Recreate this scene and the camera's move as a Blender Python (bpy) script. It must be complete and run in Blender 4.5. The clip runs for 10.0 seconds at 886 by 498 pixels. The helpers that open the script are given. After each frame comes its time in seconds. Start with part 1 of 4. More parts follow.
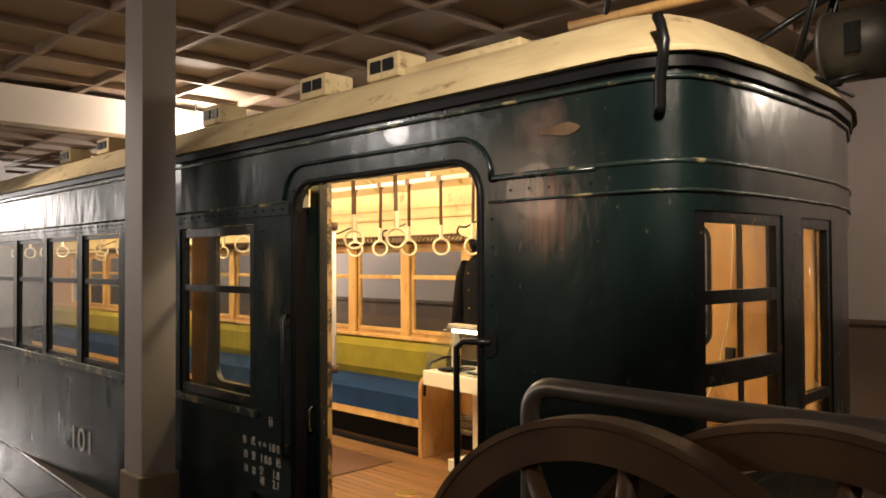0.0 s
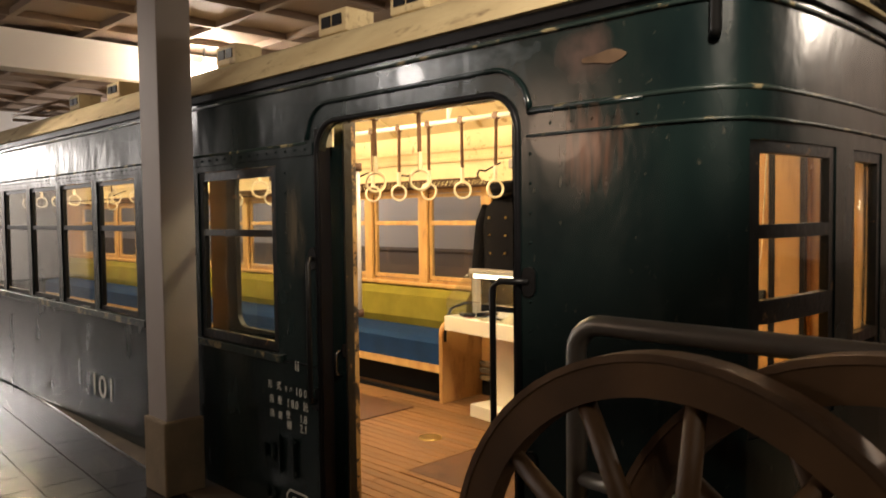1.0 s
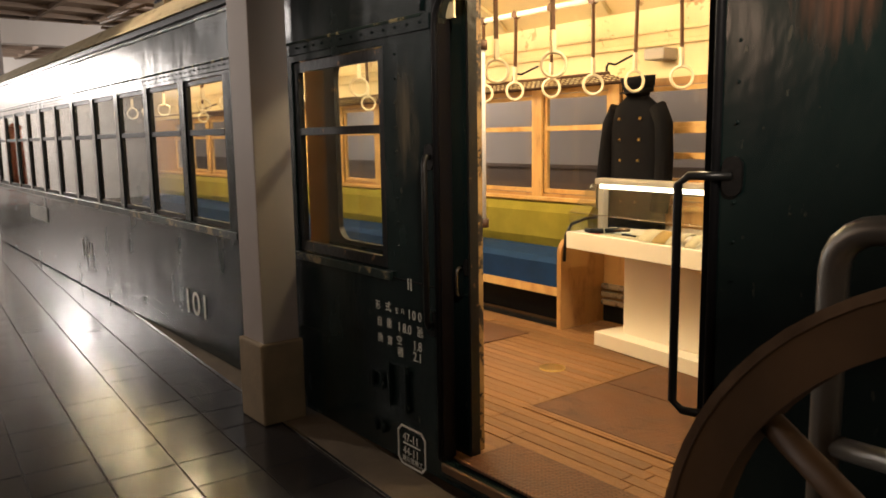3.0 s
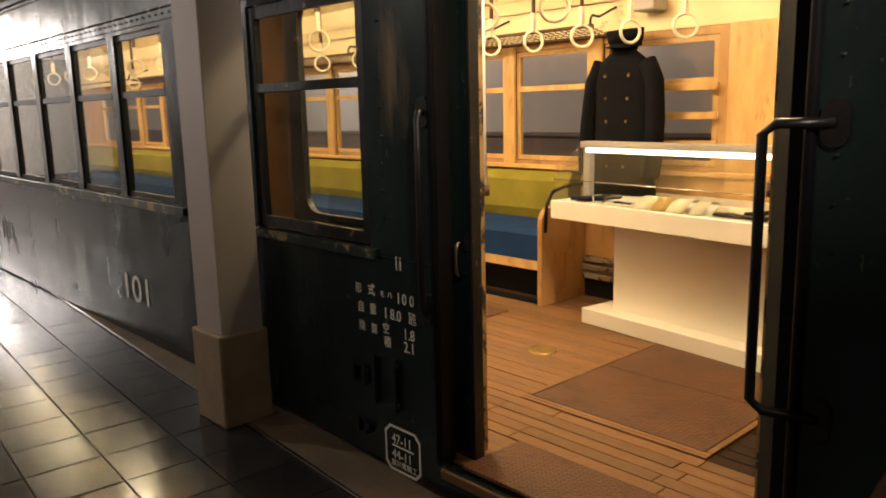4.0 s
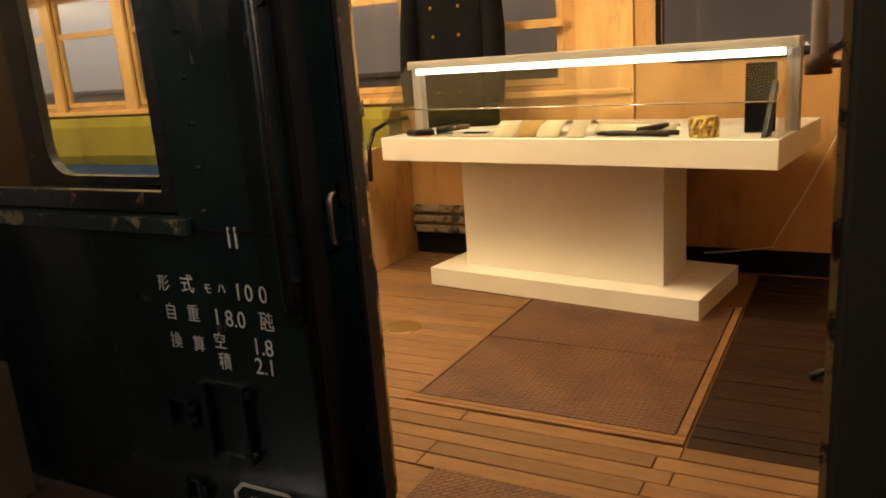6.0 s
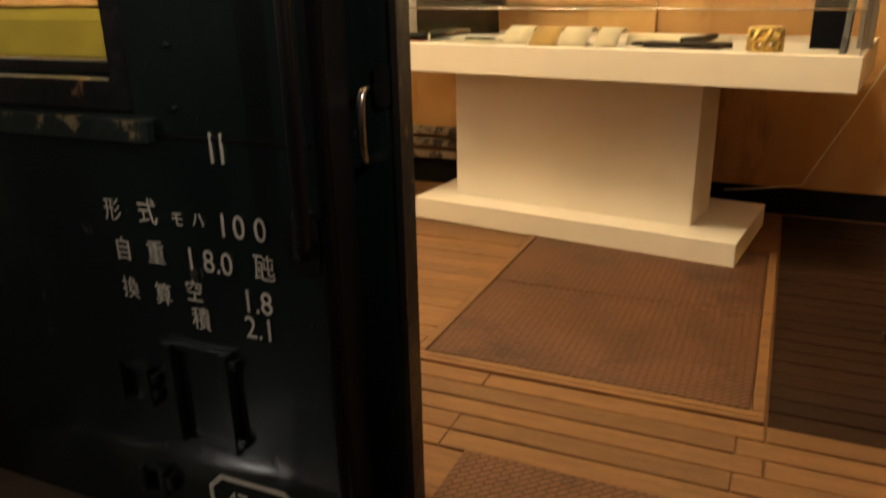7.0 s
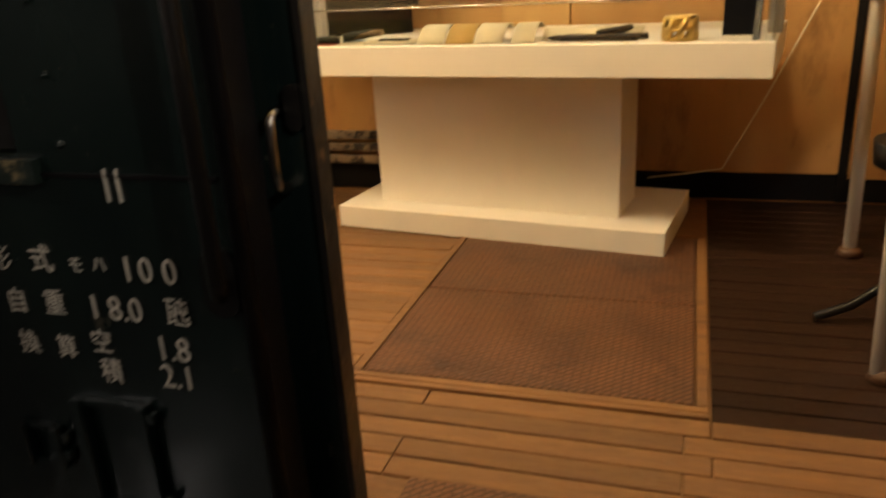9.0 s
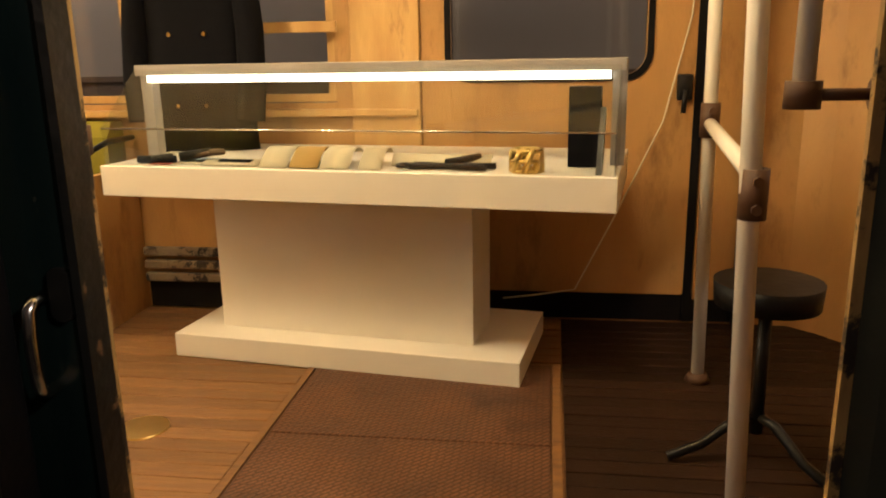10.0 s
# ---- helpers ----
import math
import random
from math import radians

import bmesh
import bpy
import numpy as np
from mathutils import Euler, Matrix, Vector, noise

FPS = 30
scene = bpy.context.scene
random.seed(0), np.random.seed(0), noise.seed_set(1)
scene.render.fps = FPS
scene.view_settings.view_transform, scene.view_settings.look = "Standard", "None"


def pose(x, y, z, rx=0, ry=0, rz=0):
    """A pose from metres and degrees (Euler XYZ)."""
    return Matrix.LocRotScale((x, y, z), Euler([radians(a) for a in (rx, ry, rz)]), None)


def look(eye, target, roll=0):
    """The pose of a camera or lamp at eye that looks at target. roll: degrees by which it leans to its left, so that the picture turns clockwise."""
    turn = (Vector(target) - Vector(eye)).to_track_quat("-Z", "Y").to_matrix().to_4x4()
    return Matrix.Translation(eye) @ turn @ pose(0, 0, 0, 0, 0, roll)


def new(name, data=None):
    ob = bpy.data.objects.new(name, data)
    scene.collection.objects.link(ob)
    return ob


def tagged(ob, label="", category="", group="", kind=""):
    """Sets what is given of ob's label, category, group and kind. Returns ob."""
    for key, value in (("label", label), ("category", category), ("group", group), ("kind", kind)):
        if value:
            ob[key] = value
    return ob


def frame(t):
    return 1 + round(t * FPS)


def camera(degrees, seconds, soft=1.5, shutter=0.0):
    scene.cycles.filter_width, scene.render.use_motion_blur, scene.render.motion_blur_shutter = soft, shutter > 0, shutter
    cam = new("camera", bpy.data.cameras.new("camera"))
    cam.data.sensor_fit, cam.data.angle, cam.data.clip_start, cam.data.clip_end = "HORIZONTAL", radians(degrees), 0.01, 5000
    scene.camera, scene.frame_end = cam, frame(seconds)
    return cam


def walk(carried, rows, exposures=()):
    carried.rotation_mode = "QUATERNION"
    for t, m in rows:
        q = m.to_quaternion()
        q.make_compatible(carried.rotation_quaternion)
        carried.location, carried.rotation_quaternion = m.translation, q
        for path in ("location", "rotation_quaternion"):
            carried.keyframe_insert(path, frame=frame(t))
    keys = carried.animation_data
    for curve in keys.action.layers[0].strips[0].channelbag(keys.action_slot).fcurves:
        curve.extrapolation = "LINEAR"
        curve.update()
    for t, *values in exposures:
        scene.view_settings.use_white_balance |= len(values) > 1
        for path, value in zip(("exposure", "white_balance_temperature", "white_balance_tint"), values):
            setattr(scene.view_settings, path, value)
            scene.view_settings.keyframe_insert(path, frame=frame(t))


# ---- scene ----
cam = camera(60.0, 10.0, soft=1.7, shutter=0.4)
PATH = [
    (0, (-2.237, 2.497, 1.570), (-0.821, 3.910, 1.607), -0.3),
    (0.5, (-2.250, 2.536, 1.555), (-0.834, 3.949, 1.551), -0.4),
    (1, (-2.241, 2.651, 1.519), (-0.839, 4.074, 1.429), -0.7),
    (1.5, (-2.229, 2.782, 1.481), (-0.838, 4.211, 1.322), -0.5),
    (2, (-2.161, 2.902, 1.438), (-0.829, 4.378, 1.221), -0.3),
    (2.5, (-2.050, 3.068, 1.410), (-0.848, 4.642, 1.136), -0.9),
    (4, (-1.820, 3.794, 1.313), (-0.486, 5.241, 0.955), -1.4),
    (4.5, (-1.777, 4.003, 1.291), (-0.343, 5.338, 0.893), -3.0),
    (5, (-1.731, 4.132, 1.244), (-0.118, 5.239, 0.825), -6.5),
    (5.2, (-1.585, 4.299, 1.150), (0.071, 5.337, 0.726), -5.9),
    (6.3, (-1.283, 4.848, 1.115), (0.443, 5.723, 0.610), -2.5),
    (6.5, (-1.223, 4.959, 1.099), (0.532, 5.770, 0.585), -1.2),
    (7, (-1.007, 5.159, 1.004), (0.713, 5.927, 0.331), -1.2),
    (7.5, (-0.997, 5.201, 0.961), (0.671, 5.919, 0.123), 0.6),
    (8, (-1.002, 5.212, 0.944), (0.678, 5.926, 0.126), -0.8),
    (8.5, (-0.986, 5.197, 0.991), (0.695, 5.898, 0.165), -2.6),
    (9, (-0.921, 5.190, 1.024), (0.857, 5.786, 0.329), -3.5),
    (9.5, (-0.777, 5.182, 1.068), (1.107, 5.552, 0.510), -1.9),
    (10, (-0.725, 5.161, 1.113), (1.196, 5.434, 0.626), -1.0),
]
EXPOSURES = [(0.0, 0.6), (4.5, 0.6), (6.5, 0.48), (7.3, 0.25), (8.5, 0.25), (9.3, 0.3), (10.0, 0.25)]
walk(cam, [(t, look(eye, target, roll)) for t, eye, target, roll in PATH], EXPOSURES)

# ---------------------------------------------------------------- light
world = bpy.data.worlds.new("world")
scene.world = world
world.use_nodes = True
world.node_tree.nodes["Background"].inputs[0].default_value = (0.30, 0.24, 0.19, 1)
world.node_tree.nodes["Background"].inputs[1].default_value = 0.02


def lamp(name, kind, place, power, color, size=0.2, target=None, angle=60.0, blend=0.6):
    data = bpy.data.lights.new(name, kind)
    data.energy, data.color = power, color
    if kind == "AREA":
        data.shape, data.size = "DISK", size
    else:
        data.shadow_soft_size = size
    if kind == "SPOT":
        data.spot_size, data.spot_blend = radians(angle), blend
    ob = new(name, data)
    ob.matrix_world = look(place, target) if target else pose(*place)
    return ob


WARM, HALL, COOL = (1.0, 0.79, 0.50), (1.0, 0.84, 0.68), (1.0, 0.92, 0.86)
for y in (5.25, 6.9, 9.0, 11.2, 13.4, 15.4):
    lamp("carriage_light", "POINT", (0.85, y, 2.36), 46 if y < 6 else 64, WARM, 0.12)
lamp("track_spot_light", "SPOT", (-1.3, 9.6, 3.38), 80, HALL, 0.06, (0.0, 8.8, 1.9), 90)
lamp("track_spot_light", "POINT", (2.36, 11.35, 3.33), 90, HALL, 0.05)
lamp("hall_light", "POINT", (-3.6, 14.5, 3.2), 45, COOL, 0.3)
lamp("hall_light", "POINT", (-2.2, 22.5, 2.9), 600, COOL, 0.3)
lamp("hall_light", "POINT", (-3.5, 6.95, 2.25), 27, (1.0, 0.66, 0.45), 0.26)
lamp("hall_light", "POINT", (-3.9, 9.4, 3.15), 48, COOL, 0.15)
lamp("hall_light", "POINT", (-2.2, 1.0, 3.35), 42, HALL, 0.10)
lamp("track_spot_light", "SPOT", (-1.9, 2.4, 3.42), 420, HALL, 0.05, (0.5, 4.7, 2.35), 52)
lamp("hall_light", "POINT", (4.6, 1.5, 3.3), 120, HALL, 0.3)
lamp("hall_light", "POINT", (4.6, 9.0, 3.3), 30, HALL, 0.3)
lamp("hall_light", "POINT", (4.6, 14.5, 3.0), 260, COOL, 0.3)


# ---------------------------------------------------------------- materials
def material(name, color, rough=0.6, metal=0.0, second=None, scale=6.0, amount=0.5, bump=0.1, bump_scale=40.0, stretch=(1, 1, 1),
             wear=None, wear_amount=0.0, wear_scale=5.0, wear_soft=0.03, coat=0.0, vary=0.0):
    m = bpy.data.materials.new(name)
    m.use_nodes = True
    t = m.node_tree
    b = t.nodes["Principled BSDF"]
    b.inputs["Roughness"].default_value, b.inputs["Metallic"].default_value = rough, metal
    b.inputs["Coat Weight"].default_value = coat
    co = t.nodes.new("ShaderNodeTexCoord")
    mp = t.nodes.new("ShaderNodeMapping")
    mp.inputs["Scale"].default_value = stretch
    t.links.new(co.outputs["Object"], mp.inputs[0])
    n = t.nodes.new("ShaderNodeTexNoise")
    n.inputs["Scale"].default_value, n.inputs["Detail"].default_value = scale, 6
    t.links.new(mp.outputs[0], n.inputs["Vector"])
    r = t.nodes.new("ShaderNodeValToRGB")
    r.color_ramp.elements[0].position, r.color_ramp.elements[1].position = 0.5 - amount / 2, 0.5 + amount / 2
    c2 = second or tuple(c * 0.75 for c in color)
    r.color_ramp.elements[0].color, r.color_ramp.elements[1].color = (*c2, 1), (*color, 1)
    t.links.new(n.outputs["Fac"], r.inputs[0])
    out = r.outputs[0]
    if wear:
        w = t.nodes.new("ShaderNodeTexNoise")
        w.inputs["Scale"].default_value, w.inputs["Detail"].default_value, w.inputs["Roughness"].default_value = wear_scale, 10, 0.7
        t.links.new(mp.outputs[0], w.inputs["Vector"])
        wr = t.nodes.new("ShaderNodeValToRGB")
        wr.color_ramp.elements[0].position, wr.color_ramp.elements[1].position = 0.72 - wear_amount * 0.4, 0.72 + wear_soft - wear_amount * 0.4
        t.links.new(w.outputs["Fac"], wr.inputs[0])
        mix = t.nodes.new("ShaderNodeMix")
        mix.data_type = "RGBA"
        t.links.new(wr.outputs[0], mix.inputs[0])
        t.links.new(out, mix.inputs[6])
        mix.inputs[7].default_value = (*wear, 1)
        out = mix.outputs[2]
    if vary:
        oi = t.nodes.new("ShaderNodeObjectInfo")
        mr = t.nodes.new("ShaderNodeMapRange")
        mr.inputs[3].default_value, mr.inputs[4].default_value = 1 - vary, 1 + vary
        t.links.new(oi.outputs["Random"], mr.inputs[0])
        hs = t.nodes.new("ShaderNodeHueSaturation")
        t.links.new(mr.outputs[0], hs.inputs["Value"])
        t.links.new(out, hs.inputs["Color"])
        out = hs.outputs[0]
    t.links.new(out, b.inputs["Base Color"])
    rn = t.nodes.new("ShaderNodeMapRange")
    rn.inputs[3].default_value, rn.inputs[4].default_value = max(0.02, rough - 0.12), min(1, rough + 0.12)
    t.links.new(n.outputs["Fac"], rn.inputs[0])
    t.links.new(rn.outputs[0], b.inputs["Roughness"])
    if bump:
        bn = t.nodes.new("ShaderNodeTexNoise")
        bn.inputs["Scale"].default_value, bn.inputs["Detail"].default_value = bump_scale, 4
        t.links.new(mp.outputs[0], bn.inputs["Vector"])
        bp = t.nodes.new("ShaderNodeBump")
        bp.inputs["Strength"].default_value, bp.inputs["Distance"].default_value = bump, 0.01
        t.links.new(bn.outputs["Fac"], bp.inputs["Height"])
        t.links.new(bp.outputs[0], b.inputs["Normal"])
    return m


def glass(name, rough=0.03, color=(0.95, 0.96, 0.95), least=0.05):
    m = bpy.data.materials.new(name)
    m.use_nodes = True
    t = m.node_tree
    t.nodes.remove(t.nodes["Principled BSDF"])
    tr, gl, mx, lw, pw, ad = (t.nodes.new("ShaderNode" + k) for k in ("BsdfTransparent", "BsdfGlossy", "MixShader", "LayerWeight", "Math", "Math"))
    tr.inputs[0].default_value = (*color, 1)
    gl.inputs["Roughness"].default_value = rough
    pw.operation, pw.inputs[1].default_value = "POWER", 5.0
    ad.operation, ad.inputs[1].default_value = "ADD", least
    t.links.new(lw.outputs["Facing"], pw.inputs[0])
    t.links.new(pw.outputs[0], ad.inputs[0])
    t.links.new(ad.outputs[0], mx.inputs[0])
    t.links.new(tr.outputs[0], mx.inputs[1])
    t.links.new(gl.outputs[0], mx.inputs[2])
    t.links.new(mx.outputs[0], t.nodes["Material Output"].inputs[0])
    return m


def glow(name, color, strength):
    m = bpy.data.materials.new(name)
    m.use_nodes = True
    b = m.node_tree.nodes["Principled BSDF"]
    b.inputs["Emission Color"].default_value, b.inputs["Emission Strength"].default_value = (*color, 1), strength
    return m


GREEN = material("green_paint", (0.008, 0.018, 0.016), 0.24, second=(0.004, 0.009, 0.010), scale=3.5, bump=0.85, bump_scale=4.0, stretch=(1, 1, 0.55), wear=(0.05, 0.05, 0.038), wear_amount=0.22, wear_scale=24, coat=0.15)
def wear_shine_patch(m, centre, radius, color, stretch):
    """Paint worn thin in one oval place, broken up by streaks; the colour can include shine."""
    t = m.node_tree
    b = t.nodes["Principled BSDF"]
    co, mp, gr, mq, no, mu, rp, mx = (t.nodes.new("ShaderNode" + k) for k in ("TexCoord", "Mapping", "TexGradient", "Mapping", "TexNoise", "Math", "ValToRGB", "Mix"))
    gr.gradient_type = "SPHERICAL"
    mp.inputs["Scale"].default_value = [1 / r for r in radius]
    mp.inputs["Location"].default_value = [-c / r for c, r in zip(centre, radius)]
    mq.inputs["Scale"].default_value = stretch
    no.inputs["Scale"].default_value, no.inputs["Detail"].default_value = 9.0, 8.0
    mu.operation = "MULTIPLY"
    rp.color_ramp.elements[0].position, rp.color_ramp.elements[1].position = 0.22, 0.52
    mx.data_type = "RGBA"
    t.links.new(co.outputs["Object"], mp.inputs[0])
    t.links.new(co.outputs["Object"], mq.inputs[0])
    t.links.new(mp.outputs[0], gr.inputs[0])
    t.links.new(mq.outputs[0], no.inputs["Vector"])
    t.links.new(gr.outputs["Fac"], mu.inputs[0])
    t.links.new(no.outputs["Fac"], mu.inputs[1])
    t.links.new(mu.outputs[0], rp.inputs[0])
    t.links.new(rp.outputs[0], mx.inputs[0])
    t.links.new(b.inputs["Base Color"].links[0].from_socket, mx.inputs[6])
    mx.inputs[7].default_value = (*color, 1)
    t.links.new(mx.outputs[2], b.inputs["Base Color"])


# reddish highlight right of the door, put into the worn paint's colour
wear_shine_patch(GREEN, (0.0, 4.20, 1.74), (0.5, 0.24, 0.34), (0.10, 0.05, 0.032), (1, 4.0, 0.4))
wear_shine_patch(GREEN, (0.0, 4.22, 2.07), (0.5, 0.28, 0.20), (0.075, 0.05, 0.042), (1, 1, 1))
# bluish shine over the doorway, put into the colour along with the wear
wear_shine_patch(GREEN, (0.0, 4.90, 2.13), (0.5, 0.85, 0.16), (0.09, 0.11, 0.125), (1, 0.8, 1.4))
wear_shine_patch(GREEN, (0.0, 6.02, 1.45), (0.5, 0.17, 0.55), (0.09, 0.075, 0.05), (1, 2.2, 0.4))
WORNGREEN = material("worn_green_paint", (0.020, 0.034, 0.028), 0.35, second=(0.010, 0.018, 0.017), scale=3, bump=0.3, wear=(0.24, 0.20, 0.11), wear_amount=0.42, wear_scale=7)
BLACK = material("black_paint", (0.008, 0.008, 0.009), 0.42, bump=0.1)
WORNBLACK = material("worn_black_paint", (0.009, 0.010, 0.010), 0.36, bump=0.3, bump_scale=30, wear=(0.20, 0.11, 0.05), wear_amount=0.30, wear_scale=14, wear_soft=0.06)
MATTE = material("matt_black_paint", (0.006, 0.007, 0.007), 0.85, bump=0.1)
MATTE.node_tree.nodes["Principled BSDF"].inputs["Specular IOR Level"].default_value = 0.06
IRON = material("black_iron", (0.02, 0.02, 0.02), 0.38, 0.6, bump=0.15)
ROOF = material("cream_roof", (0.62, 0.52, 0.30), 0.75, second=(0.40, 0.30, 0.16), scale=3.0, bump=0.9, bump_scale=9, stretch=(1.6, 0.8, 1.6), wear=(0.15, 0.095, 0.05), wear_amount=0.36, wear_scale=4.5, wear_soft=0.11)
CREAM = material("cream_paint", (0.80, 0.68, 0.42), 0.5, second=(0.66, 0.52, 0.28), scale=3, bump=0.1, wear=(0.45, 0.30, 0.14), wear_amount=0.26)
WOOD = material("varnished_wood", (0.56, 0.33, 0.12), 0.42, second=(0.34, 0.165, 0.055), scale=1.6, amount=0.7, bump=0.2, stretch=(2.2, 2.2, 0.8), wear=(0.20, 0.088, 0.03), wear_amount=0.48, wear_scale=2.8, wear_soft=0.22)
CHIPPED = material("chipped_yellow_paint", (0.42, 0.27, 0.09), 0.6, second=(0.22, 0.12, 0.045), scale=8, bump=0.4, wear=(0.02, 0.014, 0.01), wear_amount=0.55, wear_scale=9, wear_soft=0.05)
PALEWOOD = material("pale_wood", (0.66, 0.43, 0.17), 0.42, second=(0.44, 0.24, 0.08), scale=3, bump=0.15, stretch=(4, 4, 1.0), wear=(0.24, 0.12, 0.05), wear_amount=0.36, wear_scale=5, wear_soft=0.2)
BOARD = material("floor_board", (0.25, 0.128, 0.048), 0.5, second=(0.14, 0.066, 0.028), scale=5, bump=0.35, stretch=(9, 0.8, 4), wear=(0.075, 0.036, 0.018), wear_amount=0.44, wear_scale=3, wear_soft=0.15, vary=0.18)
# dark boards of the cab floor, with the cab's shade put into the colour
SHADEDBOARD = material("dark_shaded_floor_board", (0.034, 0.016, 0.009), 0.5, second=(0.016, 0.008, 0.005), scale=5, bump=0.25, stretch=(9, 0.8, 4), wear=(0.09, 0.045, 0.022), wear_amount=0.3, vary=0.25)
HATCH = material("worn_tread_plate", (0.19, 0.088, 0.045), 0.55, second=(0.095, 0.045, 0.026), scale=5, bump=0.5, bump_scale=60, wear=(0.075, 0.036, 0.022), wear_amount=0.44, wear_scale=3.5, wear_soft=0.12)
WHITE = material("white_paint", (0.80, 0.76, 0.68), 0.5, second=(0.74, 0.70, 0.62), scale=2, bump=0.03)
GREY = material("grey_column_paint", (0.36, 0.33, 0.31), 0.55, second=(0.30, 0.27, 0.25), scale=2, bump=0.08)
KERB = material("worn_kerb_concrete", (0.15, 0.115, 0.074), 0.8, second=(0.07, 0.053, 0.035), scale=4, bump=0.35)
CONCRETE = material("tan_concrete", (0.28, 0.215, 0.13), 0.8, second=(0.17, 0.13, 0.08), scale=5, bump=0.3)
TILE = material("dark_floor_tile", (0.028, 0.027, 0.028), 0.21, second=(0.018, 0.017, 0.018), scale=6, bump=0.012, bump_scale=7, vary=0.25)
GROUT = material("grout", (0.06, 0.048, 0.04), 0.9)
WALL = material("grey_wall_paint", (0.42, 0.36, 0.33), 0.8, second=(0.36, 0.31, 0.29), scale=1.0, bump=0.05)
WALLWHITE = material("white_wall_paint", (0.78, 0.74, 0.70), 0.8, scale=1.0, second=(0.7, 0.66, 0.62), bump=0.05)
# the hall's dimness put into the wall colour, for blacker reflections on the car
DIMWALL = material("dimmed_hall_wall", (0.085, 0.070, 0.060), 0.8, second=(0.065, 0.054, 0.046), scale=1.0, bump=0.05)
DADO = material("brown_dado_paint", (0.13, 0.085, 0.06), 0.6, scale=1.5)
CEIL = material("ceiling_board", (0.27, 0.20, 0.15), 0.7, second=(0.22, 0.16, 0.12), scale=1.5)
BATTEN = material("ceiling_batten", (0.20, 0.15, 0.11), 0.6)
BLUE = material("blue_velvet", (0.010, 0.040, 0.13), 0.9, second=(0.006, 0.024, 0.08), scale=5, bump=0.3, bump_scale=180)
OLIVE = material("olive_velvet", (0.26, 0.23, 0.035), 0.9, second=(0.18, 0.15, 0.02), scale=5, bump=0.3, bump_scale=180)
SPEC_LOW = 0.15
COAT = material("black_wool", (0.0035, 0.0035, 0.006), 0.9, bump=0.3, bump_scale=200)
BRASS = material("brass", (0.75, 0.52, 0.18), 0.3, 1.0, bump=0.1)
CHROME = material("chrome", (0.75, 0.74, 0.72), 0.15, 1.0, bump=0)
STEEL = material("painted_steel_pipe", (0.20, 0.19, 0.17), 0.35, 0.5, bump=0.1)
def tread(m):
    """A chequered tread pattern: two crossed sets of bars."""
    t = m.node_tree
    co = t.nodes.new("ShaderNodeTexCoord")
    outs = []
    for turn in (45, -45):
        mp = t.nodes.new("ShaderNodeMapping")
        mp.inputs["Rotation"].default_value = (0, 0, radians(turn))
        t.links.new(co.outputs["Object"], mp.inputs[0])
        bk = t.nodes.new("ShaderNodeTexBrick")
        bk.inputs["Scale"].default_value = 30.0
        bk.inputs["Mortar Size"].default_value, bk.inputs["Brick Width"].default_value, bk.inputs["Row Height"].default_value = 0.09, 0.9, 0.45
        t.links.new(mp.outputs[0], bk.inputs["Vector"])
        outs.append(bk.outputs["Fac"])
    mx = t.nodes.new("ShaderNodeMath")
    mx.operation = "MULTIPLY"
    t.links.new(outs[0], mx.inputs[0])
    t.links.new(outs[1], mx.inputs[1])
    ad = t.nodes.new("ShaderNodeMath")
    ad.operation = "MAXIMUM"
    t.links.new(outs[0], ad.inputs[0])
    t.links.new(mx.outputs[0], ad.inputs[1])
    bp = t.nodes.new("ShaderNodeBump")
    bp.inputs["Strength"].default_value, bp.inputs["Distance"].default_value = 1.0, 0.008
    t.links.new(ad.outputs[0], bp.inputs["Height"])
    base = t.nodes["Principled BSDF"].inputs["Base Color"]
    dirt = t.nodes.new("ShaderNodeMix")
    dirt.data_type, dirt.blend_type = "RGBA", "MULTIPLY"
    old_color = base.links[0].from_socket
    t.links.new(ad.outputs[0], dirt.inputs[0])
    t.links.new(old_color, dirt.inputs[6])
    dirt.inputs[7].default_value = (0.50, 0.46, 0.42, 1)
    t.links.new(dirt.outputs[2], base)
    b = t.nodes["Principled BSDF"]
    old = b.inputs["Normal"].links[0].from_socket
    t.links.new(old, bp.inputs["Normal"])
    t.links.new(bp.outputs[0], b.inputs["Normal"])


tread(HATCH)
LEATHER = material("brown_leather", (0.10, 0.045, 0.02), 0.6)
RING = material("ivory_plastic", (0.80, 0.72, 0.55), 0.35, bump=0.02)
WHEELWOOD = material("dark_wheel_wood", (0.15, 0.082, 0.034), 0.55, second=(0.06, 0.033, 0.014), scale=4, bump=0.10, bump_scale=25, stretch=(3, 1, 1))
RUST = material("rusty_iron_tyre", (0.24, 0.155, 0.09), 0.5, 0.4, second=(0.08, 0.05, 0.03), bump=0.2)
PAPER = material("old_paper", (0.70, 0.62, 0.44), 0.8, scale=8)
OCHRE = material("ochre_paper", (0.50, 0.32, 0.10), 0.8, scale=8)
LETTER = material("white_lettering", (0.72, 0.70, 0.62), 0.6, scale=30, second=(0.5, 0.5, 0.45), bump=0)
ORANGE = material("orange_paint", (0.75, 0.10, 0.02), 0.4)
for m in (COAT, BLUE, OLIVE, BLACK, SHADEDBOARD, BOARD, HATCH):
    m.node_tree.nodes["Principled BSDF"].inputs["Specular IOR Level"].default_value = SPEC_LOW if m in (COAT, BLUE, OLIVE, BLACK, SHADEDBOARD) else 0.35
PANE = glass("window_glass")
TUBE = glow("tube_light", (1.0, 0.88, 0.66), 5.0)
BULB = glow("lamp_bulb", (1.0, 0.88, 0.65), 30.0)


